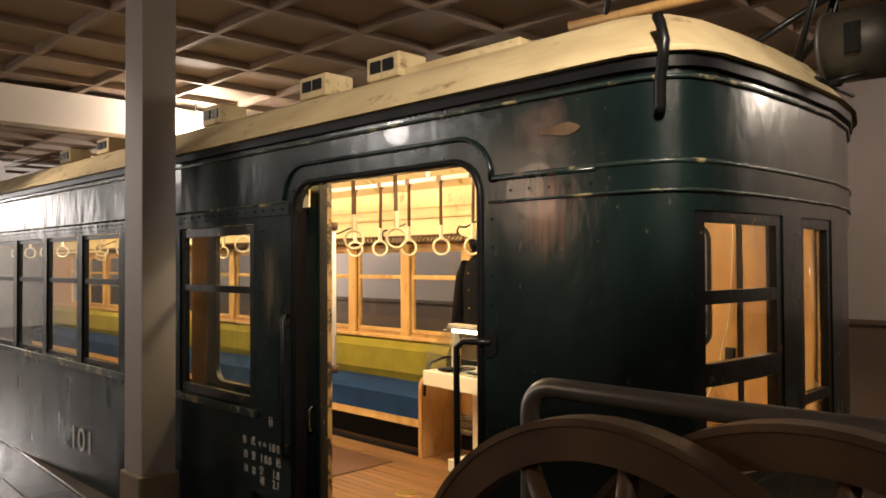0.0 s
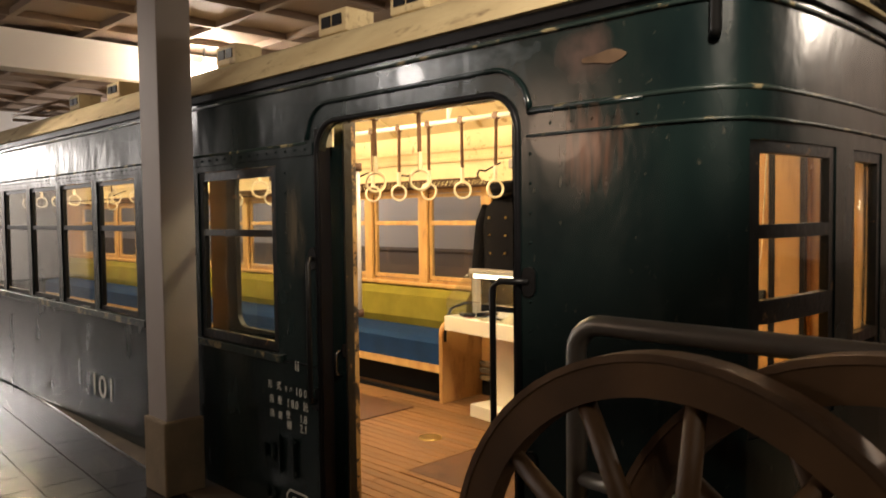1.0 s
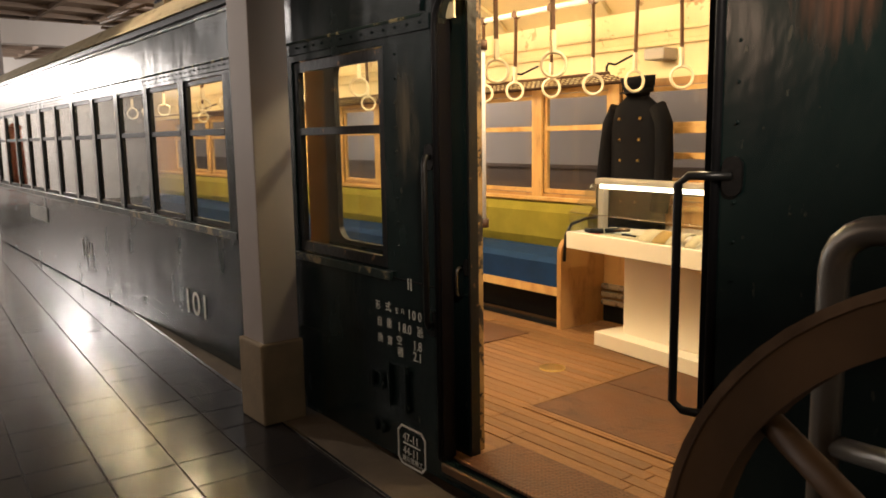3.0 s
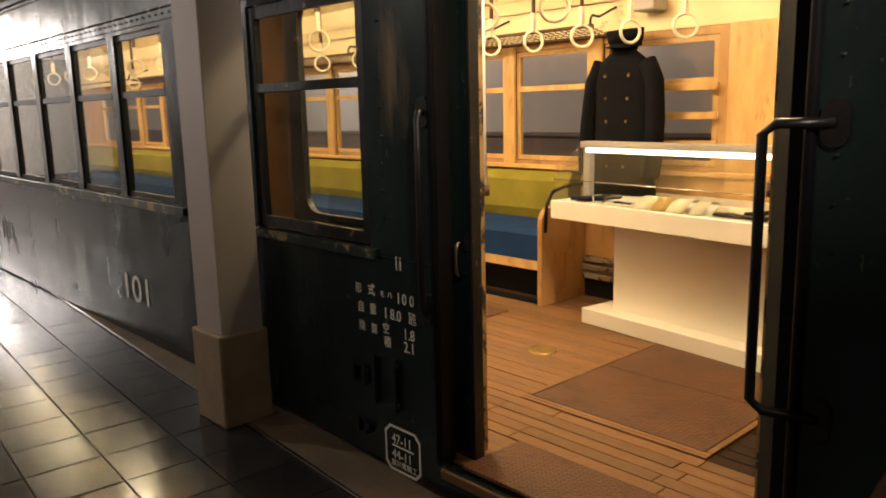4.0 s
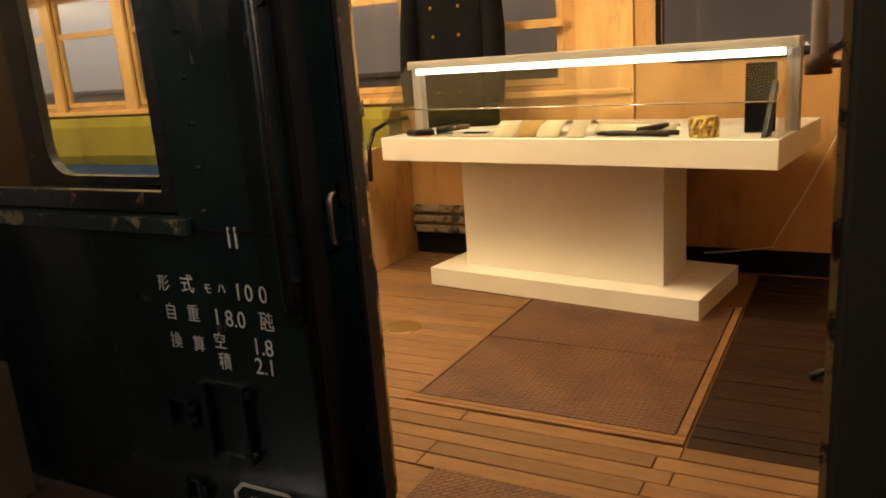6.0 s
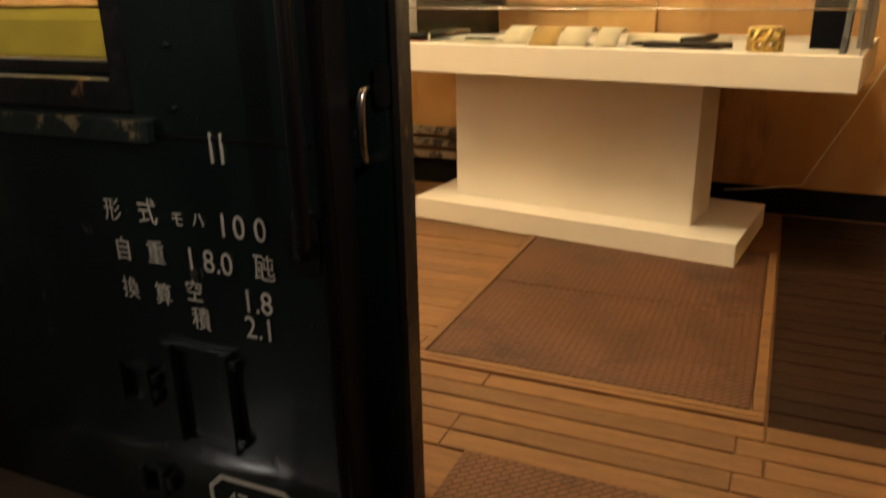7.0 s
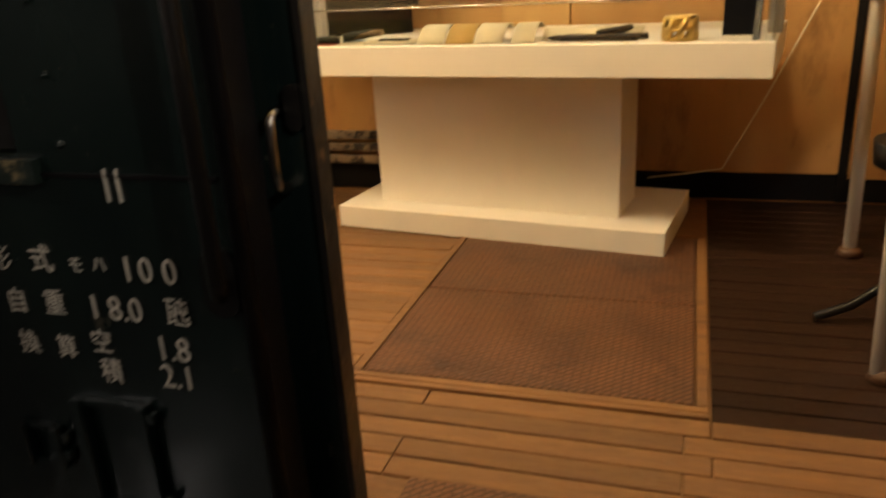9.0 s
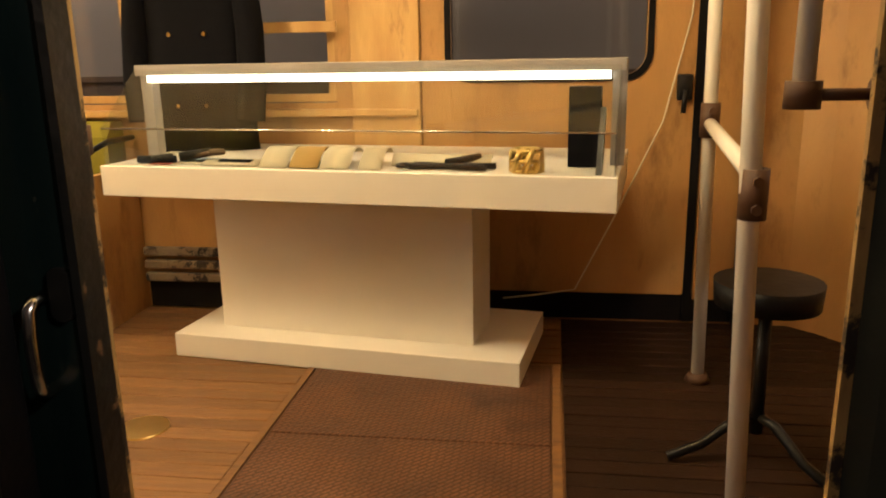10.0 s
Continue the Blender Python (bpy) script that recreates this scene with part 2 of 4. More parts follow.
# ---------------------------------------------------------------- mesh helpers
def mesh_of(name, bm, mats):
    me = bpy.data.meshes.new(name)
    bm.normal_update()
    bm.to_mesh(me)
    bm.free()
    for m in (mats if isinstance(mats, (list, tuple)) else [mats]):
        me.materials.append(m)
    return me


def part(name, bm, mat, parent=None, label=""):
    ob = new(name, mesh_of(name, bm, mat))
    if parent:
        ob.parent = parent
    return tagged(ob, label)


def thing(name, label, category, group="", kind=""):
    return tagged(new(name), label, category, group, kind)


def single(name, bm, mat, label, category, group="", kind=""):
    return tagged(part(name, bm, mat), label, category, group, kind)


def box(bm, x0, x1, y0, y1, z0, z1, bevel=0.0):
    g = bmesh.ops.create_cube(bm, size=1, matrix=Matrix.Translation(((x0 + x1) / 2, (y0 + y1) / 2, (z0 + z1) / 2)) @ Matrix.Diagonal((x1 - x0, y1 - y0, z1 - z0, 1)))
    if bevel:
        es = list({e for v in g["verts"] for e in v.link_edges})
        bmesh.ops.bevel(bm, geom=es, offset=bevel, segments=2, affect="EDGES", profile=0.5)
    return bm


def bx(*a, bevel=0.0):
    return box(bmesh.new(), *a, bevel=bevel)


def rod(bm, a, b, r, r2=None, seg=14):
    a, b = Vector(a), Vector(b)
    d = b - a
    m = Matrix.Translation((a + b) / 2) @ d.to_track_quat("Z", "Y").to_matrix().to_4x4()
    bmesh.ops.create_cone(bm, cap_ends=True, segments=seg, radius1=r, radius2=r if r2 is None else r2, depth=d.length, matrix=m)
    for f in bm.faces:
        f.smooth = len(f.verts) == 4
    return bm


def pipe(bm, pts, r, seg=10, closed=False):
    """A bent pipe through points, with a frame carried along it."""
    pts = [Vector(p) for p in pts]
    n = len(pts)
    rings, u = [], None
    for i, p in enumerate(pts):
        a = pts[(i - 1) % n] if closed or i else p
        b = pts[(i + 1) % n] if closed or i < n - 1 else p
        d = (b - a).normalized()
        if u is None:
            u = d.orthogonal().normalized()
        u = (u - d * u.dot(d)).normalized()
        w = d.cross(u)
        rings.append([bm.verts.new(p + r * (math.cos(k * math.tau / seg) * u + math.sin(k * math.tau / seg) * w)) for k in range(seg)])
    for i in range(n if closed else n - 1):
        A, B = rings[i], rings[(i + 1) % n]
        for k in range(seg):
            f = bm.faces.new((A[k], A[(k + 1) % seg], B[(k + 1) % seg], B[k]))
            f.smooth = True
    if not closed:
        bm.faces.new(rings[0][::-1])
        bm.faces.new(rings[-1])
    return bm


def torus(bm, c, R, r, axis="x", seg=28, s2=8):
    pts = []
    for k in range(seg):
        a = k * math.tau / seg
        u, v = R * math.cos(a), R * math.sin(a)
        pts.append(Vector(c) + Vector({"x": (0, u, v), "y": (u, 0, v), "z": (u, v, 0)}[axis]))
    return pipe(bm, pts, r, s2, True)


def prism(bm, outline, axis, a, b):
    """An outline in the plane across an axis, pulled from a to b along it."""
    def at(p, d):
        return {"x": (d, p[0], p[1]), "y": (p[0], d, p[1]), "z": (p[0], p[1], d)}[axis]
    lo, hi = [bm.verts.new(at(p, a)) for p in outline], [bm.verts.new(at(p, b)) for p in outline]
    n = len(outline)
    bm.faces.new(lo)
    bm.faces.new(hi[::-1])
    for i in range(n):
        bm.faces.new((lo[i], hi[i], hi[(i + 1) % n], lo[(i + 1) % n]))
    bmesh.ops.recalc_face_normals(bm, faces=bm.faces[:])
    return bm


def rounded(u0, u1, v0, v1, r, seg=5):
    out = []
    for cu, cv, a0 in ((u1 - r, v1 - r, 0), (u0 + r, v1 - r, 90), (u0 + r, v0 + r, 180), (u1 - r, v0 + r, 270)):
        for k in range(seg + 1):
            a = radians(a0 + 90 * k / seg)
            out.append((cu + r * math.cos(a), cv + r * math.sin(a)))
    return out


def ring_prism(bm, outer, inner, axis, a, b):
    """A frame between two outlines of the same count."""
    def at(p, d):
        return {"x": (d, p[0], p[1]), "y": (p[0], d, p[1]), "z": (p[0], p[1], d)}[axis]
    n = len(outer)
    V = [[bm.verts.new(at(p, d)) for p in o] for o in (outer, inner) for d in (a, b)]
    oa, ob_, ia, ib = V
    for i in range(n):
        j = (i + 1) % n
        for q in ((oa[i], oa[j], ia[j], ia[i]), (ob_[i], ib[i], ib[j], ob_[j]), (oa[i], ob_[i], ob_[j], oa[j]), (ia[i], ia[j], ib[j], ib[i])):
            bm.faces.new(q)
    bmesh.ops.recalc_face_normals(bm, faces=bm.faces[:])
    return bm


# ---------------------------------------------------------------- the hall
FLOOR, PIT, ROOFZ = -0.12, -0.95, 3.62
# the platform edge runs at a slight angle to the tram car
EDGE = pose(-0.255, 6.0, 0.0, 0, 0, -3.4)
walk_floor = single("floor", bx(-6.6, -0.012, -9.2, 20.4, FLOOR - 0.2, FLOOR - 0.006), GROUT, "grout bed under the dark tiled walkway", "floor", kind="structure")
walk_floor.matrix_basis = EDGE
single("ground", bx(-0.30, 6.4, -3.0, 26.0, PIT - 0.2, PIT), CONCRETE, "dark concrete track bed under the tram car", "ground", kind="structure")
kerb = single("kerb", bx(0.01, 0.235, -9.2, 20.4, PIT, FLOOR + 0.004, bevel=0.008), KERB, "worn tan concrete platform kerb", "kerb", kind="structure")
kerb.matrix_basis = EDGE
nosing = single("trim", bx(-0.01, 0.01, -9.2, 20.4, FLOOR - 0.03, FLOOR + 0.008, bevel=0.003), CHROME, "bright metal nosing along the kerb", "trim", kind="structure")
nosing.matrix_basis = EDGE
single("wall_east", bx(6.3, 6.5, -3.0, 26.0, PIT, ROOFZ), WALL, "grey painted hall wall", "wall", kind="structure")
# west and south walls stay out of view; their dark colour only dims reflections
single("wall_west", bx(-6.2, -6.0, -3.0, 26.0, PIT, ROOFZ), DIMWALL, "unseen hall wall, colour darkened to dim reflections", "wall", kind="structure")
single("wall_south", bx(-6.0, 6.3, -3.2, -3.0, PIT, ROOFZ), DIMWALL, "unseen hall wall, colour darkened to dim reflections", "wall", kind="structure")
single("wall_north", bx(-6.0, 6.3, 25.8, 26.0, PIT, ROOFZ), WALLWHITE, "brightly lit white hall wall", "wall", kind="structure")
single("dado", bx(6.26, 6.298, -2.99, 25.7, PIT, 0.95), DADO, "brown painted dado on the hall wall", "wall", kind="structure")
single("trim", bx(6.23, 6.26, -2.99, 25.7, 0.93, 0.98), DADO, "brown dado rail", "trim", kind="structure")
bm = bx(-6.0, 6.3, -3.0, 26.0, ROOFZ, ROOFZ + 0.2)
for i in range(15):
    x = -6.0 + i * 0.88
    box(bm, x - 0.03, x + 0.03, -3.0, 26.0, ROOFZ - 0.07, ROOFZ)
for j in range(33):
    y = -2.9 + j * 0.88
    box(bm, -6.0, 6.3, y - 0.03, y + 0.03, ROOFZ - 0.072, ROOFZ)
single("ceiling", bm, CEIL, "brown panelled ceiling with square battens", "ceiling", kind="structure")
single("beam", bx(-6.0, 6.3, 11.7, 12.0, 3.14, ROOFZ - 0.071), WALLWHITE, "white painted ceiling beam", "beam", kind="structure")
single("beam", bx(-6.0, 6.3, 18.7, 19.0, 3.14, ROOFZ - 0.071), WALLWHITE, "white painted ceiling beam", "beam", kind="structure")


def column(x, y):
    c = thing("column", "grey painted square steel column on a tan base", "column", "columns", "structure")
    part("shaft", bx(x - 0.105, x + 0.105, y - 0.125, y + 0.125, 0.30, ROOFZ - 0.08, bevel=0.006), GREY, c)
    part("base", bx(x - 0.13, x + 0.12, y - 0.145, y + 0.14, FLOOR, 0.325, bevel=0.012), CONCRETE, c, "chipped tan concrete column base")
    return c


column(-0.18, 7.08)
column(0.30, 18.2)

# ---------------------------------------------------------------- the tram car
W, Y1, Z0, Z1 = 2.55, 17.2, -0.105, 2.24
ctrl = [(0, 3.93), (0.01, 3.83), (0.04, 3.74), (0.09, 3.68), (0.18, 3.645), (0.45, 3.62), (0.80, 3.61), (1.20, 3.615), (1.55, 3.665), (1.90, 3.765), (2.22, 3.905), (2.42, 4.05), (2.52, 4.16), (2.55, 4.34)]
path = [(0.0, Y1)] + ctrl + [(W, Y1)]
dist = [0.0]
for a, b in zip(path, path[1:]):
    dist.append(dist[-1] + math.dist(a, b))


def along(u):
    """The place and outward normal at u metres along the shell's plan."""
    i = max(0, min(len(path) - 2, next((k - 1 for k, d in enumerate(dist) if d > u), len(path) - 2)))
    def nrm(k):
        a, b = path[max(0, k)], path[min(len(path) - 1, k + 1)]
        d = Vector((b[0] - a[0], b[1] - a[1]))
        return Vector((d.y, -d.x)).normalized()
    f = (u - dist[i]) / (dist[i + 1] - dist[i])
    p = Vector(path[i]).lerp(Vector(path[i + 1]), f)
    na = (nrm(i - 1) + nrm(i)).normalized() if i else nrm(0)
    nb = (nrm(i) + nrm(i + 1)).normalized() if i + 2 < len(path) else nrm(i)
    n = na.lerp(nb, f).normalized()
    return p, n


def ul(y):
    return Y1 - y


def ur(y):
    return dist[-1] - (Y1 - y)


def uf(x):
    """The place along the front for a given x."""
    for i in range(1, len(path) - 2):
        if path[i][0] <= x <= path[i + 1][0] and path[i + 1][0] > path[i][0]:
            return dist[i] + (x - path[i][0]) / (path[i + 1][0] - path[i][0]) * (dist[i + 1] - dist[i])


WIN = [(7.99 + i * 0.80, 8.69 + i * 0.80) for i in range(11)]
holes = [(ul(b), ul(a), 0.82, 1.80) for a, b in WIN]
holes += [(ul(7.06), ul(6.19), 0.785, 1.79), (ul(5.80), ul(4.52), -0.02, 1.965)]
FWIN = [(0.10, 0.67), (0.84, 1.19), (1.60, 2.15)]
holes += [(uf(a), uf(b), 0.80, 1.74) for a, b in FWIN]
RWIN = [(6.06, 6.87)] + [(6.975 + i * 0.77, 7.645 + i * 0.77) for i in range(12)]
holes += [(ur(a), ur(b), 0.93, 1.71) for a, b in RWIN]
holes += [(ur(4.79), ur(5.57), 1.03, 1.80)]


def shell(u0, u1, z0, z1, off, thick, holes, mats, step=0.5):
    """A thick wall along the plan with holes; the outer side takes the first material and the inner side the second."""
    us = {round(v, 4) for v in [u0, u1] + [h for q in holes for h in q[:2]] + [d for d in dist if u0 < d < u1] if u0 <= v <= u1}
    k = u0
    while k < u1:
        us.add(round(k, 4))
        k += step
    us = sorted(us)
    us = [u for i, u in enumerate(us) if not i or u - us[i - 1] > 0.001]
    zs = sorted({z0, z1} | {z for q in holes for z in q[2:] if z0 <= z <= z1})
    bm = bmesh.new()
    V = {}
    def vert(i, j, side):
        if (i, j, side) not in V:
            p, n = along(us[i])
            p = p + n * (off - (thick if side else 0))
            V[i, j, side] = bm.verts.new((p.x, p.y, zs[j]))
        return V[i, j, side]
    def solid(i, j):
        if not (0 <= i < len(us) - 1 and 0 <= j < len(zs) - 1):
            return False
        u, z = (us[i] + us[i + 1]) / 2, (zs[j] + zs[j + 1]) / 2
        return not any(a < u < b and c < z < d for a, b, c, d in holes)
    for i in range(len(us) - 1):
        for j in range(len(zs) - 1):
            if not solid(i, j):
                continue
            f = bm.faces.new((vert(i, j, 0), vert(i + 1, j, 0), vert(i + 1, j + 1, 0), vert(i, j + 1, 0)))
            f.smooth = True
            g = bm.faces.new((vert(i, j, 1), vert(i, j + 1, 1), vert(i + 1, j + 1, 1), vert(i + 1, j, 1)))
            g.material_index = 1
            for di, dj, a, b in ((-1, 0, (i, j), (i, j + 1)), (1, 0, (i + 1, j + 1), (i + 1, j)), (0, -1, (i + 1, j), (i, j)), (0, 1, (i, j + 1), (i + 1, j + 1))):
                if not solid(i + di, j + dj):
                    bm.faces.new((vert(*a, 0), vert(*b, 0), vert(*b, 1), vert(*a, 1)))
    bm.normal_update()
    for e in bm.edges:
        e.smooth = len(e.link_faces) == 2 and e.calc_face_angle(0) < 0.6
    return bm


tram = thing("tram_car", "old dark green tram car with a cream roof", "tram")
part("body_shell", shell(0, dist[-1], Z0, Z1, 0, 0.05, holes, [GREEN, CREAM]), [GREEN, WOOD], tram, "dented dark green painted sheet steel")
part("end_wall", bx(0.0, W, Y1 - 0.05, Y1, Z0, Z1), GREEN, tram)


def band(name, u0, u1, z0, z1, proud, mat, label=""):
    part(name, shell(u0, u1, z0, z1, proud, proud - 0.001, [], mat), mat, tram, label)


band("belt_band", 0, ul(5.84), 1.825, 1.885, 0.008, GREEN)
band("belt_band", ul(4.42), uf(2.2), 1.80, 1.90, 0.008, GREEN)
band("window_ledge", 0, ul(7.85), 0.765, 0.81, 0.022, WORNGREEN, "worn pale window ledge")
band("window_ledge", ul(7.12), ul(6.15), 0.74, 0.778, 0.018, WORNGREEN, "worn pale window ledge")
def line_round(name, z, u0, u1, r, mat, label=""):
    us = [u0] + [d for d in dist if u0 < d < u1] + [u1]
    pts = [(p.x + n.x * 0.006, p.y + n.y * 0.006, z) for p, n in (along(u) for u in us)]
    part(name, pipe(bmesh.new(), pts, r, 8), mat, tram, label)


line_round("belt_moulding", 1.90, ul(4.45), uf(2.28), 0.009, WORNGREEN, "worn raised belt moulding")
line_round("belt_moulding", 1.805, ul(4.47), uf(2.28), 0.006, WORNGREEN, "worn raised belt moulding")
line_round("belt_moulding", 1.885, 0.02, ul(5.90), 0.008, WORNGREEN, "worn raised belt moulding")
line_round("roof_moulding", 2.175, 0.02, dist[-1] - 0.02, 0.008, WORNGREEN, "worn moulding under the roof edge")
line_round("roof_moulding", 2.262, 0.02, dist[-1] - 0.02, 0.022, ROOF, "stained cream roof edge")
band("gutter", 0, dist[-1], 2.205, 2.255, 0.022, BLACK)


def roof_mesh(drop, out, z_edge):
    bm = bmesh.new()
    us = sorted({round(d, 4) for d in dist} | {round(k * 0.45, 4) for k in range(int(dist[-1] / 0.45) + 1)})
    rows = []
    for u in us:
        p, n = along(u)
        p = p + n * out
        c = Vector((W / 2, min(max(p.y, 4.7), Y1 - 0.05)))
        row = []
        for k in range(9):
            t = k / 8
            q = p.lerp(c, t)
            row.append(bm.verts.new((q.x, q.y, z_edge + 0.39 * (1 - (1 - t) ** 2.2) ** 0.62 - drop * (t > 0))))
        rows.append(row)
    for A, B in zip(rows, rows[1:]):
        for k in range(8):
            f = bm.faces.new((A[k], B[k], B[k + 1], A[k + 1]))
            f.smooth = True
    bmesh.ops.remove_doubles(bm, verts=bm.verts[:], dist=0.001)
    return bm


part("roof", roof_mesh(0.0, 0.045, 2.25), ROOF, tram, "cracked cream canvas roof with bare patches")
part("ceiling_lining", roof_mesh(0.06, -0.052, 2.22), CREAM, tram, "cream painted vaulted ceiling lining")
part("floor_frame", bx(0.05, W - 0.05, 3.95, Y1 - 0.05, -0.10, -0.022), IRON, tram)


def sash(y0, y1, z0, z1, x, parent, mid=0.64, w=0.045, d=0.03, mat=None):
    mat = mat or BLACK
    f = part("window", ring_prism(bmesh.new(), rounded(y0, y1, z0, z1, 0.004, 1), rounded(y0 + w, y1 - w, z0 + w, z1 - w, 0.006, 1), "x", x, x + d), mat, parent)
    zm = z0 + (z1 - z0) * mid
    part("mid_rail", bx(x - 0.002, x + d, y0 + w - 0.003, y1 - w + 0.003, zm - 0.02, zm + 0.02, bevel=0.003), mat, f)
    part("pane", bx(x + 0.012, x + 0.016, y0 + w - 0.002, y1 - w + 0.002, z0 + w, zm - 0.02), PANE, f)
    part("pane", bx(x + 0.012, x + 0.016, y0 + w - 0.002, y1 - w + 0.002, zm + 0.02, z1 - w), PANE, f)
    return f


for a, b in WIN:
    sash(a + 0.005, b - 0.005, 0.825, 1.795, 0.012, tram, w=0.03)
sash(6.195, 7.055, 0.79, 1.785, 0.010, tram, w=0.05, mat=WORNBLACK)
# front windows, bent to the plan of the car
for k, (a, b) in enumerate(FWIN):
    u0, u1 = uf(a) + 0.002, uf(b) - 0.002
    m = 0.045 if k != 1 else 0.035
    cells = [(1.475, 1.70), (1.235, 1.43), (0.84, 1.16)] if k != 1 else [(1.05, 1.70), (0.84, 1.01)]
    f = part("window", shell(u0, u1, 0.802, 1.738, -0.006, 0.032, [(u0 + m, u1 - m, c, d) for c, d in cells], WORNBLACK), WORNBLACK, tram)
    for c, d in cells[:2] if k != 1 else cells:
        part("pane", shell(u0 + m, u1 - m, c, d, -0.02, 0.004, [], PANE), PANE, f)

# ---------------------------------------------------------------- doorway
XIN = W - 0.05
leaf = thing("sliding_door", "dark green sliding tram door pushed open into its pocket", "door")
bm = bx(0.112, 0.147, 5.74, 6.03, -0.06, 1.99, bevel=0.004)
box(bm, 0.112, 0.147, 6.03, 6.92, -0.06, 0.84)
box(bm, 0.112, 0.147, 6.03, 6.92, 1.80, 1.99)
part("leaf", bm, GREEN, leaf)
part("window_frame", ring_prism(bmesh.new(), rounded(6.01, 6.92, 0.82, 1.82, 0.02), rounded(6.06, 6.82, 0.86, 1.79, 0.09), "x", 0.115, 0.145), WORNBLACK, leaf)
part("pane", bx(0.127, 0.131, 6.04, 6.84, 0.84, 1.81), PANE, leaf)
part("edge_strip", bx(0.106, 0.153, 5.728, 5.74, -0.06, 1.98), WORNBLACK, leaf)
hd = pipe(bmesh.new(), [(0.112, 5.782, 0.832), (0.088, 5.782, 0.832), (0.078, 5.782, 0.822), (0.074, 5.782, 0.79), (0.074, 5.782, 0.75), (0.078, 5.782, 0.722), (0.088, 5.782, 0.712), (0.112, 5.782, 0.712)], 0.008)
part("door_handle", hd, CHROME, leaf, "worn chrome pull handle")
part("handle_plate", prism(bmesh.new(), rounded(5.744, 5.772, 0.80, 0.87, 0.013), "x", 0.105, 0.113), IRON, leaf)
part("jamb", bx(-0.006, 0.075, 5.80, 5.825, -0.02, 1.95, bevel=0.004), BLACK, tram)
part("post_edge", bx(0.165, 0.20, 5.751, 5.80, 0.0, 2.0, bevel=0.004), CHIPPED, tram, "chipped yellow timber edge of the door pocket")
part("pocket_lining", bx(0.17, 0.19, 5.80, 7.18, 0.0, 0.78), WOOD, tram, "worn timber lining of the door pocket")
part("pocket_post", bx(0.152, 0.21, 6.94, 7.20, 0.0, 2.2), WHEELWOOD, tram)
# rounded upper corners of the doorway
for yc, sg in ((4.52, 1), (5.80, -1)):
    pts = [(yc, 1.970)] + [(yc + sg * (0.13 - 0.13 * math.sin(a)), 1.970 - 0.13 + 0.13 * math.cos(a)) for a in [k * math.pi / 16 for k in range(9)]]
    part("door_corner", prism(bmesh.new(), pts, "x", 0.002, 0.048), GREEN, tram)
# raised moulding over the doorway
line = [(5.89, 1.60), (5.89, 1.90)] + [(5.89 - 0.17 * (1 - math.cos(a)), 1.90 + 0.17 * math.sin(a)) for a in [k * math.pi / 12 for k in range(1, 7)]]
line += [(4.64, 2.07)] + [(4.64 - 0.18 * math.sin(a), 2.07 - 0.18 * (1 - math.cos(a))) for a in [k * math.pi / 12 for k in range(1, 7)]] + [(4.46, 1.892), (3.98, 1.892)]
part("door_moulding", pipe(bmesh.new(), [(-0.004, y, z) for y, z in line[1:]], 0.011, 8), GREEN, tram)
line = [(5.81, 0.0), (5.81, 1.83)] + [(5.81 - 0.15 * (1 - math.cos(a)), 1.83 + 0.15 * math.sin(a)) for a in [k * math.pi / 12 for k in range(1, 7)]] + [(4.67, 1.98)]
line += [(4.67 - 0.15 * math.sin(a), 1.98 - 0.15 * (1 - math.cos(a))) for a in [k * math.pi / 12 for k in range(1, 7)]] + [(4.52, 0.0)]
part("door_trim", pipe(bmesh.new(), [(-0.002, y, z) for y, z in line], 0.014, 8), BLACK, tram)
post = prism(bmesh.new(), [(0.052, 4.49), (0.052, 4.59), (0.28, 4.725), (0.33, 4.74), (0.33, 4.49)], "z", -0.015, 2.16)
part("door_post", post, MATTE, tram, "dark painted inner door post")
part("post_edge", bx(0.332, 0.346, 4.715, 4.755, 0.0, 2.16), CHIPPED, tram, "chipped yellow timber edge of the door post")
part("sill", bx(-0.012, 0.06, 4.52, 5.80, -0.06, -0.022, bevel=0.004), WHEELWOOD, tram, "worn doorway sill")


def handrail(x, y, z0, z1, px, py):
    bar = [(px, py, z1), (x * 0.8 + px * 0.2, y * 0.8 + py * 0.2, z1), (x, y, z1 - 0.025), (x, y, z0 + 0.025), (x * 0.8 + px * 0.2, y * 0.8 + py * 0.2, z0), (px, py, z0)]
    g = part("grab_handle", pipe(bmesh.new(), bar, 0.013, 12), IRON, tram, "black iron grab handle")
    for z in (z0, z1):
        part("mount", prism(bmesh.new(), rounded(py - 0.03, py + 0.03, z - 0.055, z + 0.055, 0.028), "x", px - 0.006, px + 0.012), IRON, g)
    return g


handrail(-0.055, 5.825, 0.59, 1.305, -0.004, 5.855)
handrail(-0.045, 4.612, 0.563, 1.263, -0.004, 4.465)


def grab_pole(x, y, z0, z1, dy):
    g = thing("grab_pole", "white enamelled vertical grab pole with brass brackets", "pole", "grab poles")
    part("pole", rod(bmesh.new(), (x, y, z0), (x, y, z1), 0.016), WHITE, g)
    for z in (z0, z1):
        b = rod(bmesh.new(), (x, y, z - 0.02), (x, y, z + 0.02), 0.026)
        rod(b, (x, y, z), (x, y + dy, z), 0.009)
        rod(b, (x, y + dy - 0.004, z), (x, y + dy + 0.004, z), 0.026)
        part("bracket", b, LEATHER, g)


grab_pole(0.25, 5.81, 1.01, 1.77, 0.12)
grab_pole(0.47, 4.80, 1.05, 1.80, -0.10)

